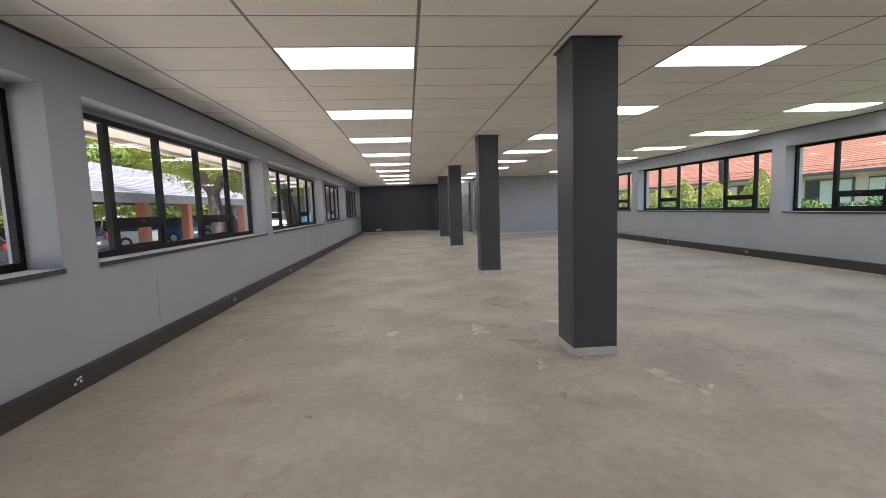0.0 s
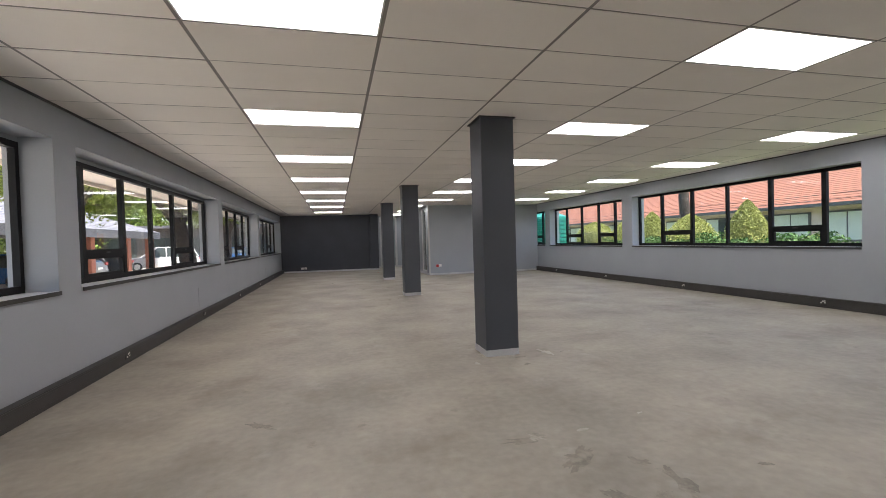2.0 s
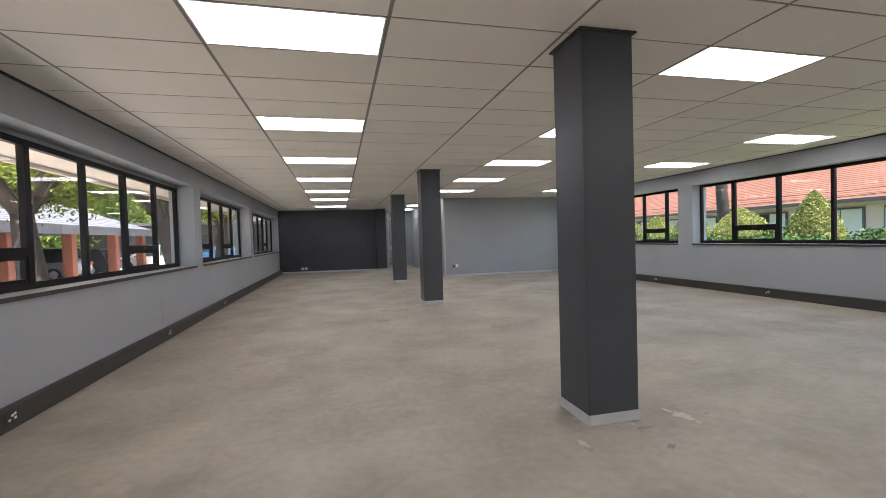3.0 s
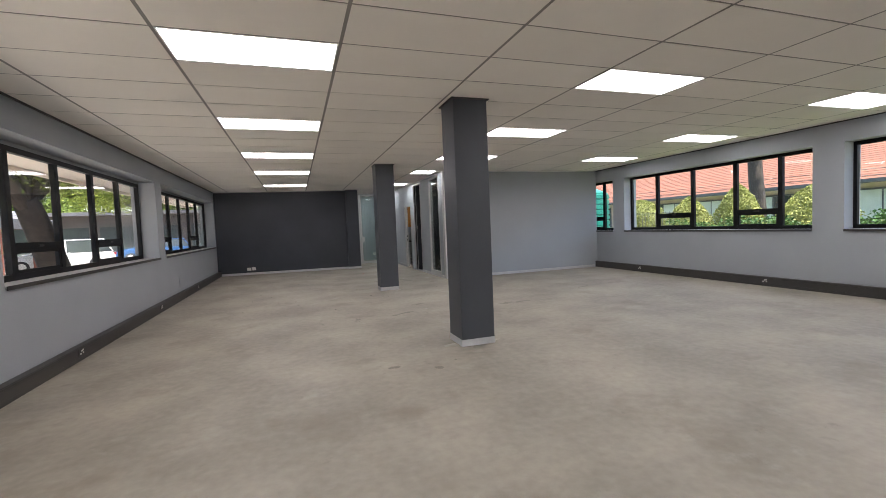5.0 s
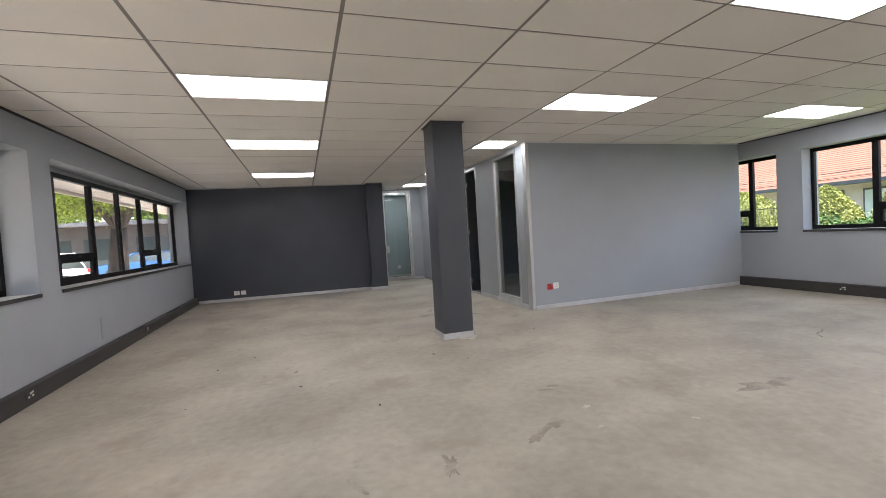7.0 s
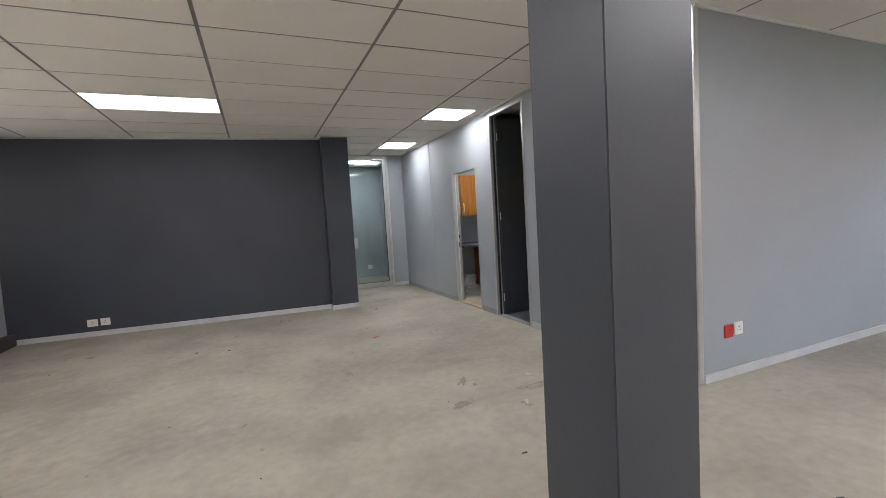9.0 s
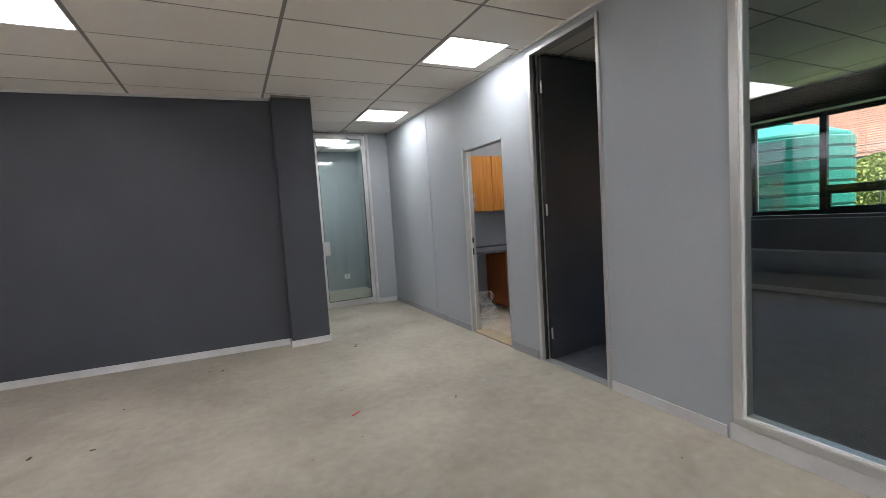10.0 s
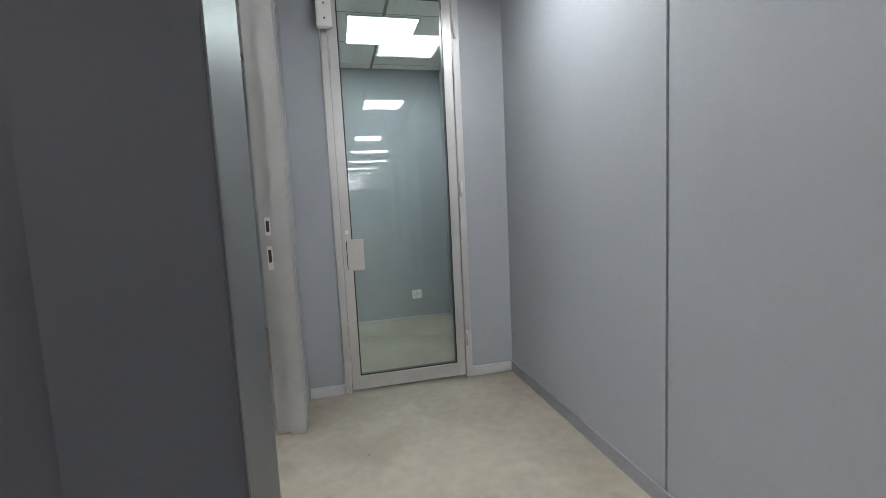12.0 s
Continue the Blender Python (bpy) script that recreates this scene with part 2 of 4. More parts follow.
VENTS_L = [(1, 4), (1, 3), (1, 4), (1, 3), (1, 4)]
VENTS_R = [(1, 4), (1, 3), (1, 4), (1, 3), (1, 3)]

# floors
setting("floor", boxes((WL - 0.4, WR + 0.4, Y0 - 0.3, 29.3, -0.3, 0)), "screed", "bare grey-brown screed floor with scuffs", "floor")


def window_wall(name, x0, x1, piers, sill, label):
    ds = [(x0, x1, Y0, 29.3, -0.3, sill), (x0, x1, Y0, 29.3, HEAD, 3.2)]
    ds += [(x0, x1, a, b, sill, HEAD) for a, b in piers]
    return setting(name, boxes(*ds), "grey", label, "wall")


window_wall("wall_west", WL - 0.4, WL, PIERS_L, SILL_L, "grey painted wall with deep window openings")
window_wall("wall_east", WR, WR + 0.4, PIERS_R, SILL_R, "grey painted wall with a row of window openings")
setting("wall_south", boxes((WL, WR, Y0 - 0.2, Y0, 0, 3.2)), "grey", "plain grey painted wall", "wall")
NORTH = pose(1.345, 25.53, 0, 0, 0, -4.3)
bm = boxes((-4.3, 0.02, 0, 0.11, 0, CEIL))
bm.transform(NORTH)
setting("wall_north", bm, "dark", "charcoal painted end wall", "wall")
setting("wall_pier", soft(boxes((1.335, 1.748, 25.38, 25.83, 0, CEIL)), 0.006), "dark", "charcoal painted projecting pier", "wall")
# added sheet over the painted pier side, coloured as its reflected light
setting("pier_cladding", boxes((1.748, 1.7515, 25.392, 25.827, 0.07, CEIL - 0.004)), "steel", "added thin sheet on the pier side, grazing sheen put into its grey", "cladding")
setting("wall_pier_back", boxes((1.36, 1.46, 25.83, 26.3, 0, CEIL)), "white", "white return behind the pier", "wall")

# ceiling: tiles and grid in one mesh
bm = bmesh.new()
GX = [WL, -2.42, -1.2, 0.03, 1.26, 2.495, 3.7, 4.91, 6.12, 7.34, WR]
rows = [3.72 + 0.6 * k for k in range(-13, 43)]
rows = [Y0] + [r for r in rows if Y0 + 0.1 < r < 29.2] + [29.3]
lit = set()
for k in range(-3, 9):
    for c in (2, 5, 8):
        if k < 7 or (c == 2 and k < 8):
            lit.add((c, round(3.72 + 2.4 * k, 2)))
lit.add((2, 23.52))
for i in range(len(GX) - 1):
    for j in range(len(rows) - 1):
        if (i, round(rows[j], 2)) in lit:
            continue
        dz = random.uniform(-0.0015, 0.0015)
        box(bm, GX[i] + 0.013, GX[i + 1] - 0.013, rows[j] + 0.0095, rows[j + 1] - 0.0095, CEIL + 0.003 + dz, CEIL + 0.018, 0)
for x in GX[1:-1]:
    box(bm, x - 0.013, x + 0.013, Y0, 29.3, CEIL + 0.004, CEIL + 0.03, 1)
for y in rows[1:-1]:
    box(bm, WL, WR, y - 0.0095, y + 0.0095, CEIL + 0.0055, CEIL + 0.028, 1)
box(bm, WL, WR, Y0, 29.3, CEIL + 0.06, CEIL + 0.1, 0)
setting("ceiling", bm, "tile", "suspended ceiling of off-white mineral tiles in a grid", "ceiling", ("tbar",))
setting("roof_slab", boxes((WL - 0.4, WR + 0.4, Y0 - 0.2, 29.3, 3.2, 3.4)), "white", "concrete roof slab above the ceiling", "roof")
setting("wall_far", boxes((WL - 0.4, WR + 0.4, 29.3, 29.5, -0.3, 3.4)), "grey", "plain closing wall", "wall")
setting("eaves_west", boxes((WL - 1.75, WL - 0.4, Y0 - 1, 31, 2.62, 2.72), (WL - 1.8, WL - 1.75, Y0 - 1, 31, 2.55, 2.9)), "soffit", "cream boarded eaves soffit", "eaves")
setting("eaves_east", boxes((WR + 0.4, WR + 0.7, Y0 - 1, 31, 3.1, 3.2), (WR + 0.7, WR + 0.75, Y0 - 1, 31, 3.05, 3.35)), "soffit", "cream boarded eaves soffit", "eaves")


def window(n, wall_x, side, y0, y1, sill, bars, vents, inset):
    """A dark aluminium window set deep in the wall; side is -1 to the west, 1 to the east."""
    fx = wall_x + side * inset
    w = thing("window_%d" % n, (fx, (y0 + y1) / 2, sill), "black aluminium window with fixed panes and low vents", "window", "", "structure")
    off = w.matrix_basis.inverted()
    bm = bmesh.new()
    d = 0.03
    z0, z1 = sill + 0.02, HEAD - (0.05 if side < 0 else 0.0)
    box(bm, fx - d, fx + d, y0, y1, z0, z0 + 0.065)
    box(bm, fx - d, fx + d, y0, y1, z1 - 0.06, z1)
    box(bm, fx - d, fx + d, y0, y0 + 0.05, z0 + 0.065, z1 - 0.06)
    box(bm, fx - d, fx + d, y1 - 0.05, y1, z0 + 0.065, z1 - 0.06)
    edges = [y0] + list(bars) + [y1]
    for i, b in enumerate(bars):
        t = 0.04 if (i in vents or i + 1 in vents) else 0.028
        box(bm, fx - d, fx + d, b - t, b + t, z0 + 0.065, z1 - 0.06)
    zt = sill + 0.37
    for v in vents:
        a, b = edges[v] + 0.04, edges[v + 1] - 0.04
        box(bm, fx - d - 0.004, fx + d + 0.004, a, b, zt - 0.04, zt + 0.04)
        s = 0.035
        for q in ((a, b, z0 + 0.065, z0 + 0.065 + s), (a, b, zt - 0.04 - s, zt - 0.04), (a, a + s, z0 + 0.065 + s, zt - 0.04 - s), (b - s, b, z0 + 0.065 + s, zt - 0.04 - s)):
            box(bm, fx - 0.022, fx + 0.022, *q)
    bm.transform(off)
    if side < 0:
        bl = boxes((fx - 0.08, fx + 0.025, y0 + 0.002, y1 - 0.002, z1 + 0.001, HEAD - 0.001))
        bl.transform(off)
        part("lintel", bl, "grey", w, "grey painted strip over the frame")
    part("window_frame", bm, "alu_black", w)
    for i in range(len(edges) - 1):
        a, b = edges[i] + 0.03, edges[i + 1] - 0.03
        spans = [(z0 + 0.05, zt - 0.02), (zt + 0.02, z1 - 0.05)] if i in vents else [(z0 + 0.05, z1 - 0.05)]
        for q in spans:
            bm = boxes((fx - 0.003, fx + 0.003, a, b, *q))
            bm.transform(off)
            p = part("pane", bm, "pane", w)
            p.visible_shadow = False
    for v in vents:
        bm = soft(boxes((fx - side * 0.05, fx - side * 0.03, (edges[v] + edges[v + 1]) / 2 - 0.05, (edges[v] + edges[v + 1]) / 2 + 0.05, zt - 0.012, zt + 0.012)) if side < 0 else boxes((fx - 0.05, fx - 0.03, (edges[v] + edges[v + 1]) / 2 - 0.05, (edges[v] + edges[v + 1]) / 2 + 0.05, zt - 0.012, zt + 0.012)), 0.003)
        bm.transform(off)
        part("handle", bm, "black", w)
    xs = sorted((fx + side * 0.02, wall_x - side * 0.012))
    bm = soft(boxes((xs[0], xs[1], y0 + 0.002, y1 - 0.002, sill - 0.002, sill + 0.02)), 0.004)
    bm.transform(off)
    part("window_sill", bm, "pale", w, "pale sill board")
    e = sorted((wall_x - side * 0.013, wall_x - side * 0.022))
    bm = boxes((e[0], e[1], y0 - 0.0, y1 + 0.0, sill - 0.018, sill + 0.021))
    bm.transform(off)
    part("sill_edge", bm, "trunking", w, "dark sill nosing")


for k in range(5):
    window(k + 1, WL, -1, PIERS_L[k][1], PIERS_L[k + 1][0], SILL_L, BARS_L[k], VENTS_L[k], 0.30)
for k in range(5):
    window(k + 6, WR, 1, PIERS_R[k][1], PIERS_R[k + 1][0], SILL_R, BARS_R[k], VENTS_R[k], 0.25)


# columns
def column(y):
    c = thing("column", (1.33 + 0.203, y + 0.203, 0), "charcoal painted square column with pale base band", "column", "columns in a row", "structure")
    part("shaft", soft(boxes((-0.2, 0.2, -0.2, 0.2, 0.0, CEIL)), 0.004), "column", c)
    b = 0.203
    part("base_band", boxes((-b, b, -b, -0.2, 0, 0.075), (-b, b, 0.2, b, 0, 0.075), (-b, -0.2, -0.2, 0.2, 0, 0.075), (0.2, b, -0.2, 0.2, 0, 0.075)), "pale", c, "pale unpainted base band")
    t = 0.222
    part("top_trim", boxes((-t, t, -t, -0.2, CEIL - 0.012, CEIL + 0.002), (-t, t, 0.2, t, CEIL - 0.012, CEIL + 0.002), (-t, -0.2, -0.2, 0.2, CEIL - 0.012, CEIL + 0.002), (0.2, t, -0.2, 0.2, CEIL - 0.012, CEIL + 0.002)), "trunking", c, "dark ceiling trim")


for y in (3.505, 8.425, 14.437, 19.345):
    column(y)


# ceiling lights
def ceiling_light(x0, x1, y0, y1, drop=0.0, lens="light"):
    c = thing("ceiling_light", ((x0 + x1) / 2, (y0 + y1) / 2, CEIL - drop), "white flat LED panel lit in the ceiling grid", "ceiling light", "ceiling panels")
    w, d = (x1 - x0) / 2 - 0.012, (y1 - y0) / 2 - 0.008
    f = 0.012
    part("frame", boxes((-w, w, -d, -d + f, 0.001, 0.03), (-w, w, d - f, d, 0.001, 0.03), (-w, -w + f, -d + f, d - f, 0.001, 0.03), (w - f, w, -d + f, d - f, 0.001, 0.03)), "white", c)
    part("diffuser", boxes((-w + f, w - f, -d + f, d - f, 0.004, 0.02)), lens, c, "glowing diffuser")


for i, y in sorted(lit):
    ceiling_light(GX[i], GX[i + 1], y, y + 0.6)

# ---- partitions ----
PT = 0.08
setting("wall_partition_front", boxes((PX + 0.05, WR, PY, PY + 0.1, 0, CEIL)), "grey", "grey painted partition wall", "wall")
for nm, lb, ds in (
    ("wall_corridor_screen", "grey painted partition round the office glazing", [(PX, PX + PT, 20.565, 20.83, 0, CEIL), (PX, PX + PT, 20.83, 21.74, 0, 0.1), (PX, PX + PT, 20.83, 21.74, 2.7, CEIL)]),
    ("wall_corridor_office", "grey painted partition beside the tall door", [(PX, PX + PT, 21.74, 22.63, 0, CEIL), (PX, PX + PT, 22.63, 23.41, 2.69, CEIL)]),
    ("wall_corridor_kitchen", "grey painted partition with the kitchenette doorway", [(PX, PX + PT, 23.41, 23.87, 0, CEIL), (PX, PX + PT, 23.87, 24.65, 2.07, CEIL), (PX, PX + PT, 24.65, 25.592, 0, CEIL)]),
    ("wall_corridor_end_panel", "grey painted partition panel past a recessed joint", [(PX + 0.012, PX + PT, 25.592, 25.608, 0, CEIL), (PX, PX + PT, 25.608, 29.3, 0, CEIL)])):
    setting(nm, boxes(*ds), "grey", lb, "wall")
setting("wall_corridor_west", boxes((1.7, 1.76, 25.83, 26.76, 2.705, CEIL), (1.7, 1.76, 26.78, 29.3, 0, CEIL)), "grey", "grey painted corridor wall with a doorway", "wall")
setting("wall_corridor_end", boxes((1.76, 2.0, 27.19, 27.27, 0, CEIL), (2.925, PX, 27.19, 27.27, 0, CEIL), (2.0, 2.925, 27.19, 27.27, 2.745, CEIL)), "grey", "grey painted wall round the glass door", "wall")
for nm, q in (("wall_kitchen_south", (PX + PT, 5.1, 23.565, 23.6, 0, CEIL)), ("wall_kitchen_east", (5.02, 5.1, 23.58, 25.6, 0, CEIL)), ("wall_kitchen_north", (PX + PT, 5.1, 25.6, 25.7, 0, CEIL))):
    setting(nm, boxes(q), "grey", "grey painted kitchenette wall", "wall")
setting("wall_office_end", boxes((5.1, WR, 24.5, 24.6, 0, CEIL)), "grey", "grey painted office wall", "wall")
setting("wall_office_lining", boxes((WR - 0.02, WR - 0.002, PY + 0.1, 24.5, 0.57, SILL_R - 0.03), (WR - 0.02, WR - 0.002, 24.3, 24.5, SILL_R - 0.03, CEIL), (WR - 0.02, WR - 0.002, PY + 0.1, 24.3, HEAD, CEIL)), "dark", "charcoal painted lining round the office window", "wall")
setting("window_duct", soft(boxes((WR - 0.3, WR - 0.002, PY + 0.1, 24.5, 0.0, 0.57)), 0.006), "midgrey", "low grey boxed duct under the office window", "duct")
setting("baseboard_office", boxes((WR - 0.312, WR - 0.3, PY + 0.1, 24.5, 0, 0.08)), "pale", "pale skirting along the office duct", "skirting")
setting("wall_office_side", boxes((PX + PT, 5.1, 23.545, 23.565, 0, CEIL)), "dark", "charcoal painted office wall", "wall")
setting("wall_store", boxes((-0.6, -0.5, YE + 0.11, 29.3, 0, CEIL)), "white", "plain white side room wall", "wall")
setting("wall_lobby_end", boxes((1.76, PX, 29.05, 29.15, 0, CEIL)), "grey", "grey painted lobby wall", "wall")
setting("office_floor", boxes((PX + PT, WR, PY + 0.1, 23.545, 0.001, 0.008), (5.1, WR, 23.545, 24.5, 0.001, 0.008)), "carpet", "dark grey office carpet", "floor")
setting("door_threshold", boxes((PX + 0.005, PX + PT, 22.66, 23.38, 0.0, 0.012)), "midgrey", "worn metal threshold strip", "trim")

# corner post and glazed screen
setting("corner_post", soft(boxes((PX - 0.004, PX + 0.05, PY - 0.004, PY + 0.1, 0, CEIL), (PX - 0.004, PX + 0.0, PY + 0.1, PY + 0.13, 0, CEIL)), 0.003), "alu", "pale aluminium corner post", "trim")
scr = thing("glazed_screen", (PX, 21.285, 0.1), "full-height office glazing in a pale aluminium frame", "window", "", "structure")
fr = 0.045
part("screen_frame", soft(boxes((-0.015, PT + 0.015, -0.455, 0.455, 0.0, fr), (-0.015, PT + 0.015, -0.455, 0.455, 2.6 - fr, 2.6), (-0.015, PT + 0.015, -0.455, -0.455 + fr, fr, 2.6 - fr), (-0.015, PT + 0.015, 0.455 - fr, 0.455, fr, 2.6 - fr)), 0.003), "alu", scr)
part("bead", boxes((0.0, 0.012, -0.41, 0.41, fr, fr + 0.012), (0.0, 0.012, -0.41, -0.398, fr + 0.012, 2.54), (0.0, 0.012, 0.398, 0.41, fr + 0.012, 2.54)), "white", scr)
p = part("pane", boxes((0.036, 0.044, -0.41, 0.41, fr, 2.6 - fr)), "pane_office", scr)
p.visible_shadow = False
setting("screen_sill", soft(boxes((PX - 0.012, PX, 20.83, 21.76, 0.0, 0.098)), 0.003), "pale", "pale skirting board below the glazing", "trim")


def skirting(name, material, label, *ds):
    setting(name, boxes(*ds), material, label, "skirting")


skirting("baseboard_north", "pale", "pale skirting along the charcoal wall", (1.322, 1.335, 25.367, 25.52, 0, 0.07), (1.335, 1.76, 25.367, 25.38, 0, 0.07), (1.752, 1.764, 25.38, 25.827, 0, 0.07))
skirting("baseboard_corridor", "midgrey", "grey skirting along the corridor", (PX - 0.012, PX, 24.69, 27.19, 0, 0.075), (PX - 0.012, PX, 23.46, 23.83, 0, 0.075))
skirting("baseboard_partition", "pale", "pale skirting along the partition", (PX + 0.052, WR - 0.09, PY - 0.014, PY, 0, 0.065), (PX - 0.012, PX, 21.78, 22.6, 0, 0.07), (PX - 0.012, PX, 20.6, 20.83, 0, 0.07))
skirting("baseboard_end", "pale", "pale skirting beside the glass door", (1.772, 1.998, 27.178, 27.19, 0, 0.07), (2.927, PX - 0.012, 27.178, 27.19, 0, 0.07))
skirting("baseboard_lobby", "pale", "pale skirting in the lobby", (1.76, PX, 29.038, 29.05, 0, 0.012))
for nm, mt, lb, d in (("baseboard_charcoal", "pale", "pale skirting along the charcoal wall", (-4.14, -0.02, -0.014, 0, 0, 0.07)), ("ceiling_angle", "pale", "grey wall angle of the ceiling", (-4.23, -0.004, -0.02, 0, CEIL - 0.02, CEIL + 0.003))):
    bm = boxes(d)
    bm.transform(NORTH)
    setting(nm, bm, mt, lb, "trim")
setting("ceiling_trim_north", boxes((1.335, 1.748, 25.365, 25.38, CEIL - 0.015, CEIL + 0.003)), "tbar", "grey wall angle of the ceiling", "trim")
setting("ceiling_trim_east", boxes((PX - 0.016, PX, PY, 27.19, CEIL - 0.016, CEIL + 0.003), (PX, WR, PY - 0.016, PY, CEIL - 0.016, CEIL + 0.003)), "white", "white wall angle of the ceiling", "trim")
setting("ceiling_trim_hall", boxes((WL, WL + 0.02, Y0, YE - 0.02, CEIL - 0.016, CEIL + 0.003), (WR - 0.02, WR, Y0, PY - 0.016, CEIL - 0.016, CEIL + 0.003)), "trunking", "dark shadow-line wall angle", "trim")


# ---- power trunking with sockets ----
def trunking(name, x0, x1, y0, y1, h):
    xs = sorted((x0, x1))
    ob = setting(name, soft(boxes((xs[0], xs[1], y0, y1, 0.0, h)), 0.008), "trunking", "charcoal power skirting trunking along the wall", "trunking")
    s = 1 if x1 > x0 else -1
    q = sorted((x1 + s * 0.0005, x1 + s * 0.003))
    part("lid_seam", boxes((q[0], q[1], y0 + 0.01, y1 - 0.01, h - 0.032, h - 0.027), (q[0], q[1], y0 + 0.01, y1 - 0.01, 0.04, 0.044)), "black", ob)


trunking("trunking_west", WL, WL + 0.1, Y0, 25.82, 0.158)
trunking("trunking_east", WR, WR - 0.08, Y0, PY - 0.002, 0.172)


def socket(at, turn, w=0.1, material="plastic", label="white plastic wall socket", group="sockets"):
    s = thing("socket", at, label, "socket", group)
    s.matrix_basis = Matrix.Translation(at) @ pose(0, 0, 0, 0, 0, turn)
    part("plate", soft(boxes((-w / 2, w / 2, -0.011, 0, -0.05, 0.05)), 0.004), material, s)
    bm = bmesh.new()
    for x, z, r in ((0, 0.012, 0.007), (-0.015, -0.012, 0.005), (0.015, -0.012, 0.005)):
        tube(bm, (x, -0.0125, z), (x, -0.0105, z), r, r, 8)
    part("pin_hole", bm, "black", s)
    part("switch", soft(boxes((w * 0.28, w * 0.28 + 0.014, -0.015, -0.011, 0.02, 0.04)), 0.002), "white" if material == "red" else "plastic", s)


def outlet(at, turn):
    s = thing("trunking_outlet", at, "small white data and power outlet on the trunking", "socket", "trunking outlets")
    s.matrix_basis = Matrix.Translation(at) @ pose(0, 0, 0, 0, 0, turn)
    part("insert", soft(boxes((-0.075, 0.075, -0.006, 0, -0.042, 0.042)), 0.003), "trunking", s)
    for x, z in ((-0.03, -0.015), (0.0, 0.014), (0.028, 0.02), (0.03, -0.012)):
        part("module", soft(boxes((x - 0.012, x + 0.012, -0.011, -0.006, z - 0.01, z + 0.01)), 0.002), "plastic", s)


for k in range(-2, 7):
    outlet((WL + 0.1, 3.37 + 3.137 * k, 0.1), 90)
for k in range(-3, 4):
    outlet((WR - 0.08, 9.41 + 3.11 * k, 0.1), -90)
socket(NORTH @ Vector((-3.275, 0, 0.19)), -4.3, 0.125, label="white double wall socket on the charcoal wall")
socket(NORTH @ Vector((-3.122, 0, 0.193)), -4.3, 0.115, label="white wall socket on the charcoal wall")
socket((3.575, PY, 0.36), 0, 0.1, "red", "red dedicated power socket on the partition")
socket((3.69, PY, 0.37), 0, 0.1, label="white wall socket on the partition")
socket((2.86, 29.05, 0.27), 0, 0.11, label="white wall socket behind the glass door")
for y, z0, z1 in ((4.75, 0.23, 0.71), (12.82, 0.24, 0.6)):
    tagged(part("wall_chase", boxes((WL, WL + 0.003, y - 0.006, y + 0.006, z0, z1)), "midgrey"), "thin patched cable chase in the grey wall", "wall mark", "", "structure")
tagged(part("cover_plate", soft(boxes((WL, WL + 0.006, 20.85, 21.75, 0.24, 0.52)), 0.003), "grey"), "grey painted access cover on the wall", "cover plate", "", "structure")

# corridor lights, lobby and side room lights
ceiling_light(2.5, 3.09, 20.38, 20.98, 0.007, "light_small")
ceiling_light(2.5, 3.09, 23.42, 24.02, 0.007, "light_small")
ceiling_light(2.5, 3.09, 25.74, 26.34, 0.007, "light_small")
ceiling_light(2.2, 2.8, 27.75, 28.35, 0.007, "light_small")
ceiling_light(3.9, 4.5, 24.2, 24.8, 0.007, "light_small")
ceiling_light(0.7, 1.3, 26.5, 27.1, 0.007, "light_small")


# ---- doors ----
def lever(parent, x, y, z, s):
    """A lever handle on a plate; s is the side it stands on."""
    h = part("handle", soft(boxes((x - 0.022, x + 0.022, y, y + s * 0.006, z - 0.09, z + 0.07)) if s > 0 else boxes((x - 0.022, x + 0.022, y + s * 0.006, y, z - 0.09, z + 0.07)), 0.002), "chrome", parent, "chrome lever handle")
    bm = bmesh.new()
    tube(bm, (x, y, z + 0.02), (x, y + s * 0.05, z + 0.02), 0.009)
    tube(bm, (x + 0.01, y + s * 0.05, z + 0.02), (x - 0.11, y + s * 0.05, z + 0.02), 0.009)
    part("lever", bm, "chrome", h)
    bm = tube(bmesh.new(), (x, y + s * 0.005, z - 0.055), (x, y + s * 0.012, z - 0.055), 0.011)
    part("cylinder", bm, "chrome", h)


d = thing("door_1", (PX + 0.06, 23.385, 0), "tall near-black door standing open into the office", "door", "", "structure")
d.matrix_basis = pose(PX + 0.06, 23.385, 0.0, 0, 0, 6.5)
part("leaf", soft(boxes((0.01, 0.9, -0.042, 0.0, 0.008, 2.66)), 0.003), "door", d)
lever(d, 0.83, -0.042, 1.02, -1)
for z in (0.25, 1.35, 2.4):
    bm = tube(bmesh.new(), (0.0, -0.05, z - 0.05), (0.0, -0.05, z + 0.05), 0.008)
    part("hinge", bm, "chrome", d)
setting("door_frame_office", soft(boxes((PX - 0.012, PX + PT + 0.01, 23.385, 23.425, 0, 2.7), (PX - 0.012, PX + PT + 0.01, 22.615, 22.645, 0, 2.7), (PX - 0.012, PX + PT + 0.01, 22.645, 23.385, 2.67, 2.7)), 0.003), "alu", "pale aluminium door frame", "door frame")
setting("door_stop_office", boxes((PX + 0.02, PX + 0.045, 23.37, 23.385, 0, 2.67)), "black", "black door stop strip", "door frame")
setting("door_frame_kitchen", soft(boxes((PX - 0.014, PX + PT + 0.01, 24.632, 24.672, 0, 2.09)), 0.003), "alu", "grey aluminium jamb of an open doorway", "door frame")
setting("door_lining_kitchen", soft(boxes((PX - 0.003, PX + PT + 0.01, 23.862, 23.885, 0, 2.09), (PX - 0.003, PX + PT + 0.01, 23.885, 24.632, 2.06, 2.09)), 0.003), "grey", "grey painted lining of an open doorway", "door frame")
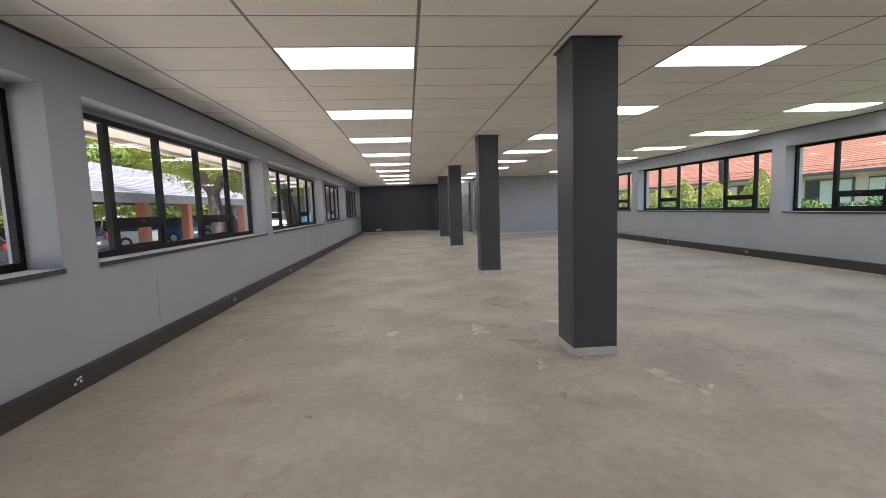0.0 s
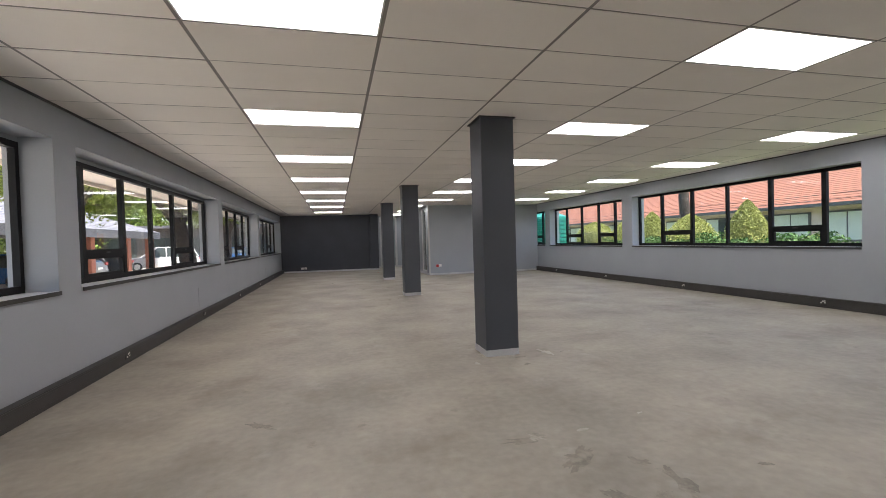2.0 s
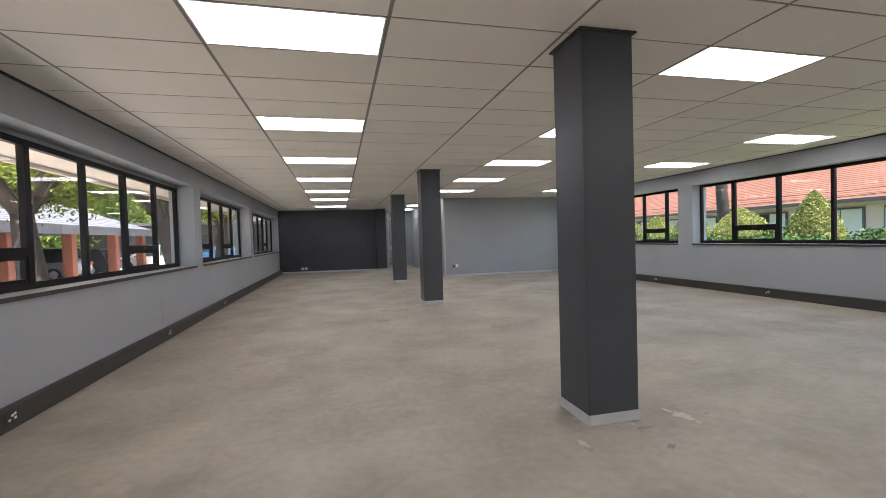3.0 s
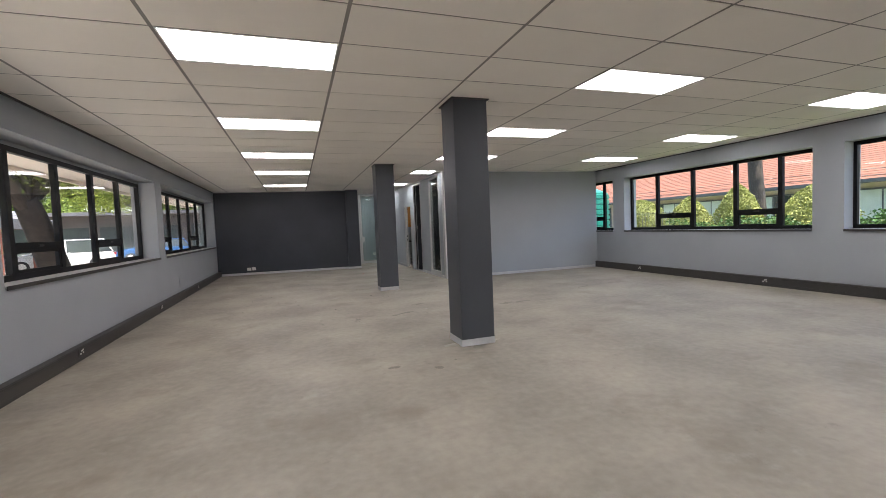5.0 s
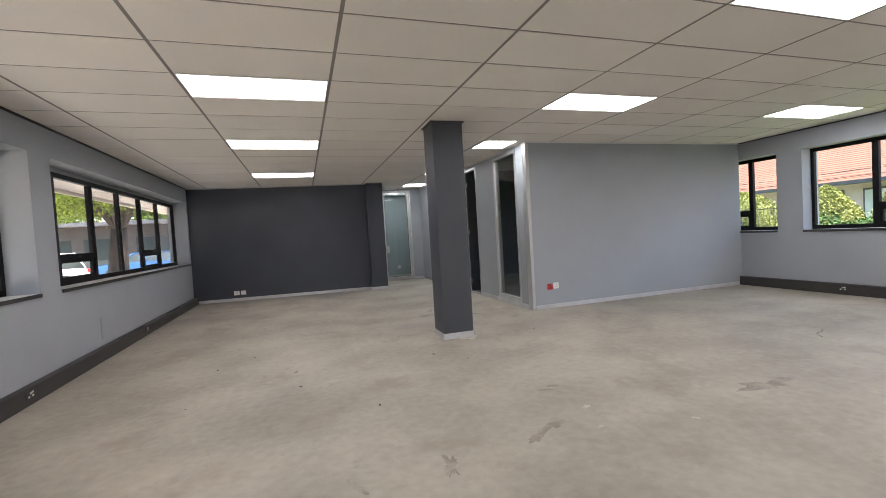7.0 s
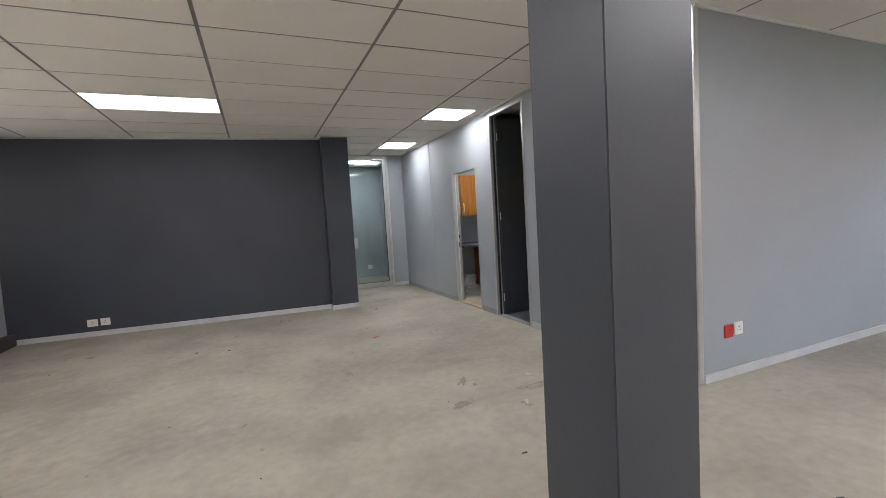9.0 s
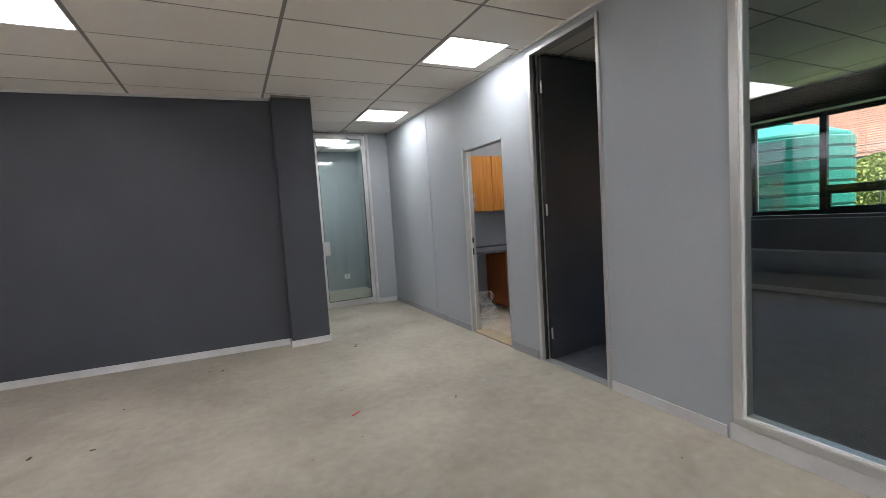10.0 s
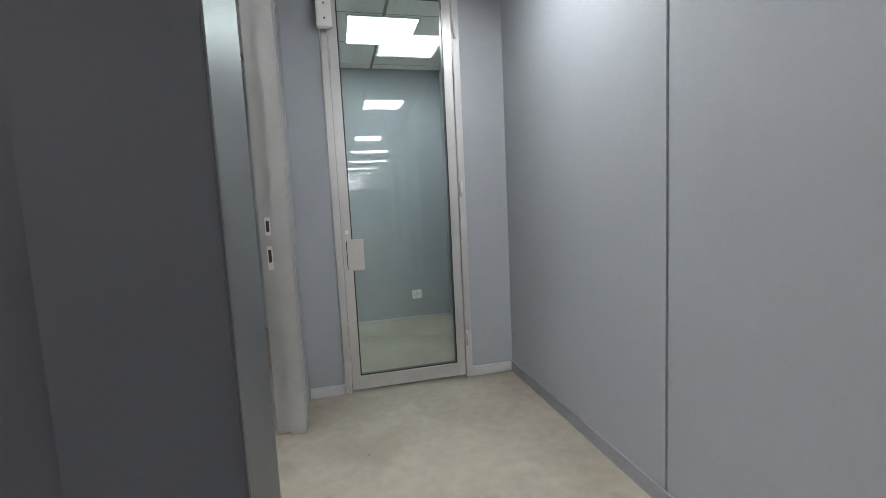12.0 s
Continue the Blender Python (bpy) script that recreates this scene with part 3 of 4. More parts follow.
setting("door_seal_kitchen", boxes((PX + 0.03, PX + 0.04, 24.624, 24.632, 0, 2.06)), "white", "pale seal in the door frame", "door frame")
st = thing("strike_plate", (PX + 0.05, 24.632, 1.0), "black strike plate in the door frame", "lock plate")
part("plate", soft(boxes((-0.012, 0.012, -0.004, 0, -0.11, 0.09)), 0.001), "black", st)
part("latch_hole", soft(boxes((-0.006, 0.006, -0.006, -0.003, -0.03, 0.03)), 0.001), "chrome", st)
setting("door_frame_side", soft(boxes((1.685, 1.772, 26.72, 26.78, 0, 2.705), (1.61, 1.685, 26.75, 26.78, 0, 2.705), (1.685, 1.772, 25.832, 26.72, 2.665, 2.705), (1.772, 1.778, 26.765, 26.8, 0, 2.705)), 0.004), "frame_grey", "worn grey-white steel door frame", "door frame")
st = thing("lock_keeps", (1.655, 26.75, 1.12), "steel lock keeps in a worn door frame", "lock plate")
part("upper_keep", soft(boxes((-0.014, 0.014, -0.004, 0, 0.03, 0.13)), 0.001), "chrome", st)
part("lower_keep", soft(boxes((-0.014, 0.014, -0.004, 0, -0.16, -0.03)), 0.001), "chrome", st)
part("keep_hole", boxes((-0.008, 0.008, -0.006, -0.003, 0.05, 0.11)), "black", st)
part("keep_hole", boxes((-0.008, 0.008, -0.006, -0.003, -0.12, -0.05)), "black", st)

g = thing("door_2", (2.46, 27.19, 0), "aluminium framed full glass door, closed", "door", "", "structure")
part("door_frame", soft(boxes((-0.455, -0.412, -0.02, 0.06, 0, 2.745), (0.418, 0.465, -0.02, 0.06, 0, 2.745), (-0.412, 0.418, -0.02, 0.06, 2.725, 2.745)), 0.003), "alu", g)
leaf = part("leaf", soft(boxes((-0.406, -0.348, -0.012, 0.035, 0.02, 2.72), (0.352, 0.412, -0.012, 0.035, 0.02, 2.72), (-0.348, 0.352, -0.012, 0.035, 0.02, 0.115), (-0.348, 0.352, -0.012, 0.035, 2.66, 2.72)), 0.004), "alu", g)
part("gasket", boxes((-0.348, -0.34, -0.004, 0.028, 0.115, 2.66), (0.344, 0.352, -0.004, 0.028, 0.115, 2.66), (-0.34, 0.344, -0.004, 0.028, 0.115, 0.123), (-0.34, 0.344, -0.004, 0.028, 2.652, 2.66)), "black", leaf)
p = part("pane", boxes((-0.342, 0.346, 0.008, 0.014, 0.121, 2.654)), "pane_door", g)
p.visible_shadow = False
part("pull_plate", soft(boxes((-0.38, -0.27, -0.03, -0.012, 0.86, 1.07)), 0.004), "alu", leaf, "aluminium pull plate")
part("pull_grip", boxes((-0.385, -0.38, -0.034, -0.012, 0.87, 1.06)), "black", leaf)
bm = tube(bmesh.new(), (-0.375, -0.012, 1.12), (-0.375, -0.026, 1.12), 0.014)
part("lock_cylinder", bm, "chrome", leaf)
part("magnet_lock", soft(boxes((-0.47, -0.375, -0.065, -0.02, 2.42, 2.71)), 0.005), "white", g, "white magnetic lock box")
bm = bmesh.new()
for z in (2.47, 2.56, 2.65):
    tube(bm, (-0.42, -0.067, z), (-0.42, -0.064, z), 0.006, 0.006, 8)
part("screw", bm, "black", g)
part("door_closer", soft(boxes((0.12, 0.38, -0.07, -0.02, 2.655, 2.71)), 0.006), "alu", g, "aluminium door closer")
part("closer_arm", soft(pipe(bmesh.new(), [(0.16, -0.045, 2.72), (0.05, -0.3, 2.735), (0.02, -0.06, 2.745)], 0.008), 0.001, 1), "alu", g)
for z in (0.3, 1.38, 2.45):
    part("hinge", tube(bmesh.new(), (0.432, -0.028, z - 0.055), (0.432, -0.028, z + 0.055), 0.009), "chrome", g)

# ---- kitchenette ----
KX0, KX1, KY = 4.035, 4.935, 25.045
cab = thing("base_cabinet", (KX0, KY, 0), "dark cherry base cabinet with four drawers and a door", "cabinet")
part("body", soft(boxes((0.0, KX1 - KX0, 0.02, 0.53, 0.1, 0.84)), 0.002), "cherry", cab)
part("kickboard", boxes((0.01, KX1 - KX0, 0.03, 0.045, 0.0, 0.12)), "grout", cab, "brown laminate kickboard")
zs = [(0.122, 0.29), (0.293, 0.47), (0.473, 0.668), (0.672, 0.832)]
for i, (a, b) in enumerate(zs):
    y = -0.03 if i == 2 else 0.0
    dr = part("drawer", soft(boxes((0.004, 0.476, y, 0.019, a, b)), 0.002), "cherry_front", cab)
    zc = b - 0.045
    bm = bmesh.new()
    tube(bm, (0.13, y - 0.03, zc), (0.37, y - 0.03, zc), 0.007)
    tube(bm, (0.16, y, zc), (0.16, y - 0.03, zc), 0.005)
    tube(bm, (0.34, y, zc), (0.34, y - 0.03, zc), 0.005)
    part("handle", bm, "chrome", dr, "steel bar handle")
dd = part("door", soft(boxes((0.482, 0.897, 0.0, 0.019, 0.122, 0.832)), 0.002), "cherry_front", cab)
bm = bmesh.new()
tube(bm, (0.54, -0.03, 0.56), (0.54, -0.03, 0.8), 0.007)
tube(bm, (0.54, 0, 0.59), (0.54, -0.03, 0.59), 0.005)
tube(bm, (0.54, 0, 0.77), (0.54, -0.03, 0.77), 0.005)
part("handle", bm, "chrome", dd, "steel bar handle")
tagged(part("worktop", soft(boxes((PX + PT + 0.002, 5.018, 25.02, 25.598, 0.842, 0.875)), 0.006), "worktop"), "dark grey laminate kitchenette worktop", "worktop")
tagged(part("upstand", soft(boxes((PX + PT + 0.002, 5.018, 25.588, 25.599, 0.876, 0.9)), 0.002), "worktop"), "narrow grey upstand behind the worktop", "worktop")
for n, (x0, x1, cols) in enumerate(((3.335, 4.03, 2), (4.033, 4.97, 2))):
    wc = thing("wall_cabinet", (x0, 25.3, 1.385), "orange cherry wall cabinet with two doors", "cabinet", "wall cabinets")
    w = x1 - x0
    part("body", soft(boxes((0, w, 0.02, 0.298, 0, 0.73)), 0.002), "oak", wc)
    for i in range(2):
        a, b = (0.002, w / 2 - 0.002) if i == 0 else (w / 2 + 0.002, w - 0.002)
        dd = part("door", soft(boxes((a, b, 0, 0.019, 0.002, 0.728)), 0.002), "oak", wc)
        hx = b - 0.04 if i == 0 else a + 0.04
        bm = bmesh.new()
        tube(bm, (hx, -0.03, 0.04), (hx, -0.03, 0.24), 0.007)
        tube(bm, (hx, 0, 0.07), (hx, -0.03, 0.07), 0.005)
        tube(bm, (hx, 0, 0.21), (hx, -0.03, 0.21), 0.005)
        part("handle", bm, "chrome", dd, "steel bar handle")

# loose white cables in a heap
rnd = random.Random(5)
cb = bmesh.new()
for k in range(16):
    c = Vector((3.6 + rnd.uniform(-0.06, 0.06), 24.98 + rnd.uniform(-0.1, 0.1), 0.02))
    r, h, ph, tilt = rnd.uniform(0.08, 0.17), rnd.uniform(0.06, 0.4), rnd.uniform(0, 6), rnd.uniform(0.3, 1.0)
    pts = []
    for i in range(15):
        a = ph + i * 6.28 * rnd.uniform(0.97, 1.03) / 14
        pts.append((c.x + r * math.cos(a), c.y + r * 0.8 * math.sin(a), 0.012 + max(0.0, h * (0.5 + 0.5 * math.sin(a * tilt + ph)))))
    pipe(cb, pts, 0.003, 5)
pipe(cb, [(3.63 + 0.16 * math.sin(i * 0.45), 24.9 - 0.022 * i, 0.0125) for i in range(9)], 0.0035, 5)
tagged(part("cable_heap", cb, "plastic"), "tangled heap of white cables on the floor", "cables", "", "stuff")

# kitchenette floor tiles
kf = setting("kitchen_floor", boxes((PX + PT, 5.02, 23.58, 25.6, 0.0005, 0.004)), "grout", "beige tiled kitchenette floor", "floor")
tm = {}
for i in range(5):
    for j in range(6):
        x0, y0 = PX + PT + 0.004 + i * 0.455, 23.584 + j * 0.455
        x1, y1 = min(x0 + 0.45, 5.016), min(y0 + 0.45, 25.596)
        if x1 - x0 < 0.05 or y1 - y0 < 0.05:
            continue
        key = (round(x1 - x0, 3), round(y1 - y0, 3))
        if key not in tm:
            b = boxes((0, x1 - x0, 0, y1 - y0, 0.004, 0.009))
            o = part("tile", b, "kitchen_tile", kf)
            tm[key] = o.data
        else:
            o = new("tile", tm[key])
            o.parent = kf
        o.location = (x0, y0, 0)

kt = setting("kitchen_threshold", boxes((PX + 0.002, PX + PT, 23.888, 24.628, 0.0, 0.005)), "grout", "tan tiled doorway threshold", "floor")
for k in range(3):
    part("tile", soft(boxes((PX + 0.006, PX + 0.2, 23.89 + k * 0.246, 24.132 + k * 0.246, 0.009, 0.0125)), 0.001, 1), "tan_tile", kt)

# ---- marks and litter on the floor ----
def blot(x, y, r, material, seed, label, squash=0.6, turn=0.0, h=0.003):
    """A thin irregular patch lying on the screed."""
    bm = bmesh.new()
    n = 44
    rim = []
    for i in range(n):
        a = 6.28318 * i / n
        q = Vector((math.cos(a) * 1.3, math.sin(a) * 1.3, seed * 7.1))
        rr = r * max(0.3, 0.66 + 0.6 * noise.noise(q) + 0.35 * noise.noise(q * 3.3) + 0.2 * noise.noise(q * 8))
        u, v = rr * math.cos(a), rr * math.sin(a) * squash
        rim.append((x + u * math.cos(turn) - v * math.sin(turn), y + u * math.sin(turn) + v * math.cos(turn)))
    top = [bm.verts.new((u, v, h)) for u, v in rim]
    low = [bm.verts.new((u, v, 0.0)) for u, v in rim]
    mid = bm.verts.new((x, y, h))
    for i in range(n):
        bm.faces.new((mid, top[i], top[(i + 1) % n]))
        bm.faces.new((low[i], low[(i + 1) % n], top[(i + 1) % n], top[i]))
    return tagged(part("floor_mark", bm, material), label, "floor mark", "", "structure")


rnd = random.Random(11)
for i, (x, y, r) in enumerate(((0.98, 3.34, 0.14), (1.84, 3.0, 0.2), (1.52, 4.7, 0.24), (0.21, 2.81, 0.1), (1.15, 8.2, 0.1), (2.05, 8.4, 0.14), (-0.34, 4.52, 0.2), (0.62, 4.5, 0.26), (-1.95, 4.5, 0.18), (-0.89, 4.61, 0.07))):
    blot(x, y, r, "patch", i + 1, "pale scuffed patch on the screed", 0.45, rnd.uniform(0, 3))
for i, (x, y, r) in enumerate(((2.25, 21.1, 0.16), (1.95, 20.4, 0.1), (1.26, 16.7, 0.13))):
    blot(x, y, r, "stain", i + 40, "dark stain on the screed", 0.4, rnd.uniform(0, 3), 0.0025)
for k, y in enumerate((3.708, 8.628, 14.64, 19.548)):
    blot(1.54, y - 0.02, 0.35, "patch", 70 + k, "pale smeared screed round the column foot", 0.9, 0.3 * k, 0.0016)
for k, (x, y, r) in enumerate(((3.12, 16.6, 0.35), (1.08, 16.6, 0.14), (0.44, 16.5, 0.16), (-0.1, 16.5, 0.12), (2.28, 20.8, 0.16), (1.57, 21.08, 0.16), (1.77, 21.5, 0.15), (0.95, 22.2, 0.12), (-0.9, 7.2, 0.2), (0.88, 6.4, 0.2), (1.1, 6.1, 0.25), (1.48, 5.7, 0.2), (1.12, 5.6, 0.2), (1.05, 4.0, 0.25), (-1.12, 5.0, 0.12))):
    blot(x, y, r, "stain", 90 + k, "faint dark smear on the screed", 0.35, 0.7 * k, 0.0012)
tagged(part("floor_crack", pipe(bmesh.new(), [(4.95, 17.3, 0.001), (5.05, 17.42, 0.001), (5.2, 17.45, 0.001), (5.38, 17.56, 0.001)], 0.004, 5), "stain"), "dark curved crack in the screed", "floor mark", "", "structure")
for cx, cy, sx, sy, n in ((1.7, 3.1, 0.75, 0.55, 16), (1.5, 4.7, 0.6, 0.4, 10), (1.9, 8.3, 0.4, 0.3, 6), (1.4, 6.3, 0.5, 0.6, 8), (2.2, 20.9, 0.45, 0.6, 9), (1.5, 16.8, 0.5, 0.5, 7), (0.2, 2.7, 0.6, 0.4, 6), (1.1, 14.1, 0.4, 0.3, 4), (-1.6, 24.6, 0.5, 0.3, 5)):
    for k in range(n):
        x, y = rnd.gauss(cx, sx * 0.6), rnd.gauss(cy, sy * 0.6)
        pale = rnd.random() < 0.55
        blot(x, y, rnd.uniform(0.025, 0.085), "patch" if pale else "stain", rnd.uniform(0, 60), "pale scuff on the screed" if pale else "dark scuff on the screed", rnd.uniform(0.25, 0.7), rnd.uniform(0, 3), rnd.uniform(0.001, 0.0024))
for i in range(60):
    x, y = rnd.uniform(-2.4, 3.0), rnd.uniform(17.5, 26.5)
    if x > 1.6 and y > 25.2:
        x = rnd.uniform(1.95, 3.0)
    if (1.2 < x < 1.9 and 19.2 < y < 19.9) or (y > 25.2 and x < 1.9):
        continue
    s = rnd.uniform(0.004, 0.012)
    bm = boxes((-s * rnd.uniform(1, 2.4), s * 1.2, -s * 0.6, s * 0.6, 0, s * 0.35))
    for v in bm.verts:
        v.co += Vector((rnd.uniform(-s, s), rnd.uniform(-s, s), 0)) * 0.4
    ch = part("debris", bm, rnd.choice(["stain", "black", "bark", "stain"]))
    ch.matrix_basis = pose(x, y, 0, 0, 0, rnd.uniform(0, 360))
    tagged(ch, "small crumb of building debris on the floor", "debris", "floor debris")
ch = part("plastic_scrap", soft(boxes((-0.035, 0.035, -0.007, 0.007, 0, 0.008)), 0.002), "red")
ch.matrix_basis = pose(1.5, 23.3, 0, 0, 0, 35)
tagged(ch, "small red plastic scrap on the floor", "debris")

# ---- outside ----
GZ = -0.15
setting("ground", boxes((-400, 400, -400, 400, GZ - 0.2, GZ)), "paving", "pale brick paved yard", "ground")
setting("lawn", boxes((WR + 0.6, 20.5, -30, 60, GZ, GZ + 0.04)), "lawn", "sunlit mown lawn", "lawn")


def leaves(name, pts, size, material, parent=None, label="", seed=0):
    """Many small folded leaf faces round the given points."""
    r = np.random.RandomState(seed)
    n = len(pts)
    a, b = r.normal(size=(n, 3)), r.normal(size=(n, 3))
    a /= np.linalg.norm(a, axis=1, keepdims=True)
    b -= a * (a * b).sum(1, keepdims=True)
    b /= np.linalg.norm(b, axis=1, keepdims=True)
    s = size * r.uniform(0.6, 1.3, (n, 1))
    v = np.stack([pts - a * s, pts + b * s * 0.5, pts + a * s, pts - b * s * 0.5], 1).reshape(-1, 3)
    me = bpy.data.meshes.new(name)
    me.from_pydata(v.tolist(), [], (np.arange(n)[:, None] * 4 + np.arange(4)).tolist())
    me.materials.append(M[material])
    ob = new(name, me)
    if parent:
        ob.parent = parent
    if label:
        ob["label"] = label
    return ob


def limb(bm, pts, r0, r1, n=9):
    rings = []
    for k, p in enumerate(pts):
        p = Vector(p)
        d = (Vector(pts[min(k + 1, len(pts) - 1)]) - Vector(pts[max(k - 1, 0)])).to_track_quat("Z", "Y")
        r = r0 + (r1 - r0) * k / (len(pts) - 1)
        rings.append([bm.verts.new(p + d @ Vector((r * math.cos(6.28318 * i / n), r * math.sin(6.28318 * i / n), 0))) for i in range(n)])
    for a, b in zip(rings, rings[1:]):
        for i in range(n):
            bm.faces.new((a[i], a[(i + 1) % n], b[(i + 1) % n], b[i])).smooth = True
    bm.faces.new(rings[-1])
    return bm


def tree(x, y, height, spread, lean, seed, trunk_r=0.26, lean_y=0.04):
    r = random.Random(seed)
    t = thing("tree", (x, y, GZ), "leafy shade tree with a leaning dark trunk", "tree", "yard trees")
    fork = 2.55
    top = Vector((lean * fork, lean_y * fork, fork))
    part("trunk", limb(bmesh.new(), [(0, 0, -0.05), (lean * fork * 0.3, lean_y * fork * 0.25, fork * 0.35), (lean * fork * 0.7, lean_y * fork * 0.62, fork * 0.7), top], trunk_r * 1.2, trunk_r * 0.8), "bark", t)
    tips = []
    for k in range(9):
        a = k * 0.7 + r.uniform(-0.3, 0.3)
        ln = spread * r.uniform(0.6, 1.0)
        end = top + Vector((math.cos(a) * ln, math.sin(a) * ln, r.uniform(0.5, 3.2)))
        end.x = min(end.x, WL - 2.1 - x)
        mid = top + (end - top) * 0.5 + Vector((r.uniform(-0.3, 0.3), r.uniform(-0.3, 0.3), 0.35))
        part("limb", limb(bmesh.new(), [top - Vector((0, 0, 0.2)), top + (mid - top) * 0.5 + Vector((0, 0, 0.15)), mid, end], trunk_r * 0.5, 0.03, 7), "bark", t)
        for q in range(14):
            f = r.uniform(0.35, 1.1)
            tips.append(top + (end - top) * f + Vector((r.uniform(-1, 1), r.uniform(-1, 1), r.uniform(0.0, 1.0))))
    rs = np.random.RandomState(seed)
    pts = np.concatenate([np.array(c) + rs.normal(size=(230, 3)) * np.array((0.45, 0.45, 0.22)) for c in tips])
    pts = pts[pts[:, 0] + x < WL - 1.95]
    leaves("crown", pts, 0.062, "leaf_a", t, "bright sunlit foliage", seed)


tree(-8.2, 19.5, 6.5, 3.6, -0.12, 1, 0.3)
tree(-6.1, 23.6, 6.5, 3.8, -0.02, 2, 0.3, -0.5)
tree(-7.2, 34.0, 6.5, 3.6, 0.05, 3, 0.32)

# carport
cp = thing("carport", (-12.2, 20, GZ), "open carport with grey shingle roof on brick piers", "carport")
inv = cp.matrix_basis.inverted()
bm = bmesh.new()
for k in range(20):
    x0 = -11.9 - k * 0.34
    z0 = 2.42 + k * 0.115
    v = box(bm, x0 - 0.36, x0, -8, 37, z0 + 0.0, z0 + 0.03)
    for i in (0, 3, 4, 7):
        v[i].co.z += 0.105
bm.transform(inv)
part("roof", bm, "roof_grey", cp, "grey shingle roof courses")
bm = boxes((-11.95, -11.88, -8, 37, 2.02, 2.43))
bm.transform(inv)
part("fascia", bm, "fascia", cp, "weathered dark fascia board")
# underside board, its shade given by the dark colour
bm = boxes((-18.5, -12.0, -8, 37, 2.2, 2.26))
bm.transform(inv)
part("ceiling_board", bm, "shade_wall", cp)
for y in (1.2, 5.2, 9.2, 13.2, 17.2, 21.2, 25.2, 29.2, 33.2, 36.6):
    bm = soft(boxes((-12.6, -12.2, y - 0.2, y + 0.2, GZ, 2.2)), 0.01)
    bm.transform(inv)
    part("pier", bm, "brick", cp)
bm = boxes((-18.7, -18.5, -8, 37, GZ, 1.1))
bm.transform(inv)
part("back_wall", bm, "brick", cp, "low red brick back wall")

# dark garage building at the yard's end
gb = thing("garage_building", (-14, 50, GZ), "dark low building across the end of the yard", "building")
# wall under the eaves, shade included in its brown
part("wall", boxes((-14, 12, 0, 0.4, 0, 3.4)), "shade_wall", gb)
part("roof", boxes((-14.6, 12.5, -0.9, 6, 3.4, 3.65)), "fascia", gb)
for k in range(8):
    part("opening", soft(boxes((-13 + k * 3.1, -10.6 + k * 3.1, -0.03, 0.0, 0.2, 2.5)), 0.01), "far_glass", gb)

# woods beyond the carport
rs = np.random.RandomState(9)
cen = np.stack([rs.uniform(-30, -21, 900), rs.uniform(-20, 75, 900), rs.uniform(1.0, 8.5, 900)], 1)
cen[:, 2] += 1.2 * np.sin(cen[:, 1] * 0.35) + 0.8 * np.sin(cen[:, 1] * 0.9)
pts = np.concatenate([cen[i] + rs.normal(size=(230, 3)) * 0.75 for i in range(len(cen))])
tagged(leaves("woods", pts, 0.17, "leaf_b", seed=4), "dense green trees behind the carport", "trees", "", "stuff")
cen = np.stack([rs.uniform(-14, 12, 260), rs.uniform(57, 62, 260), rs.uniform(1.0, 8.0, 260)], 1)
pts = np.concatenate([cen[i] + rs.normal(size=(120, 3)) * 0.8 for i in range(len(cen))])
tagged(leaves("far_woods", pts, 0.2, "leaf_b", seed=5), "green trees beyond the low building", "trees", "", "stuff")


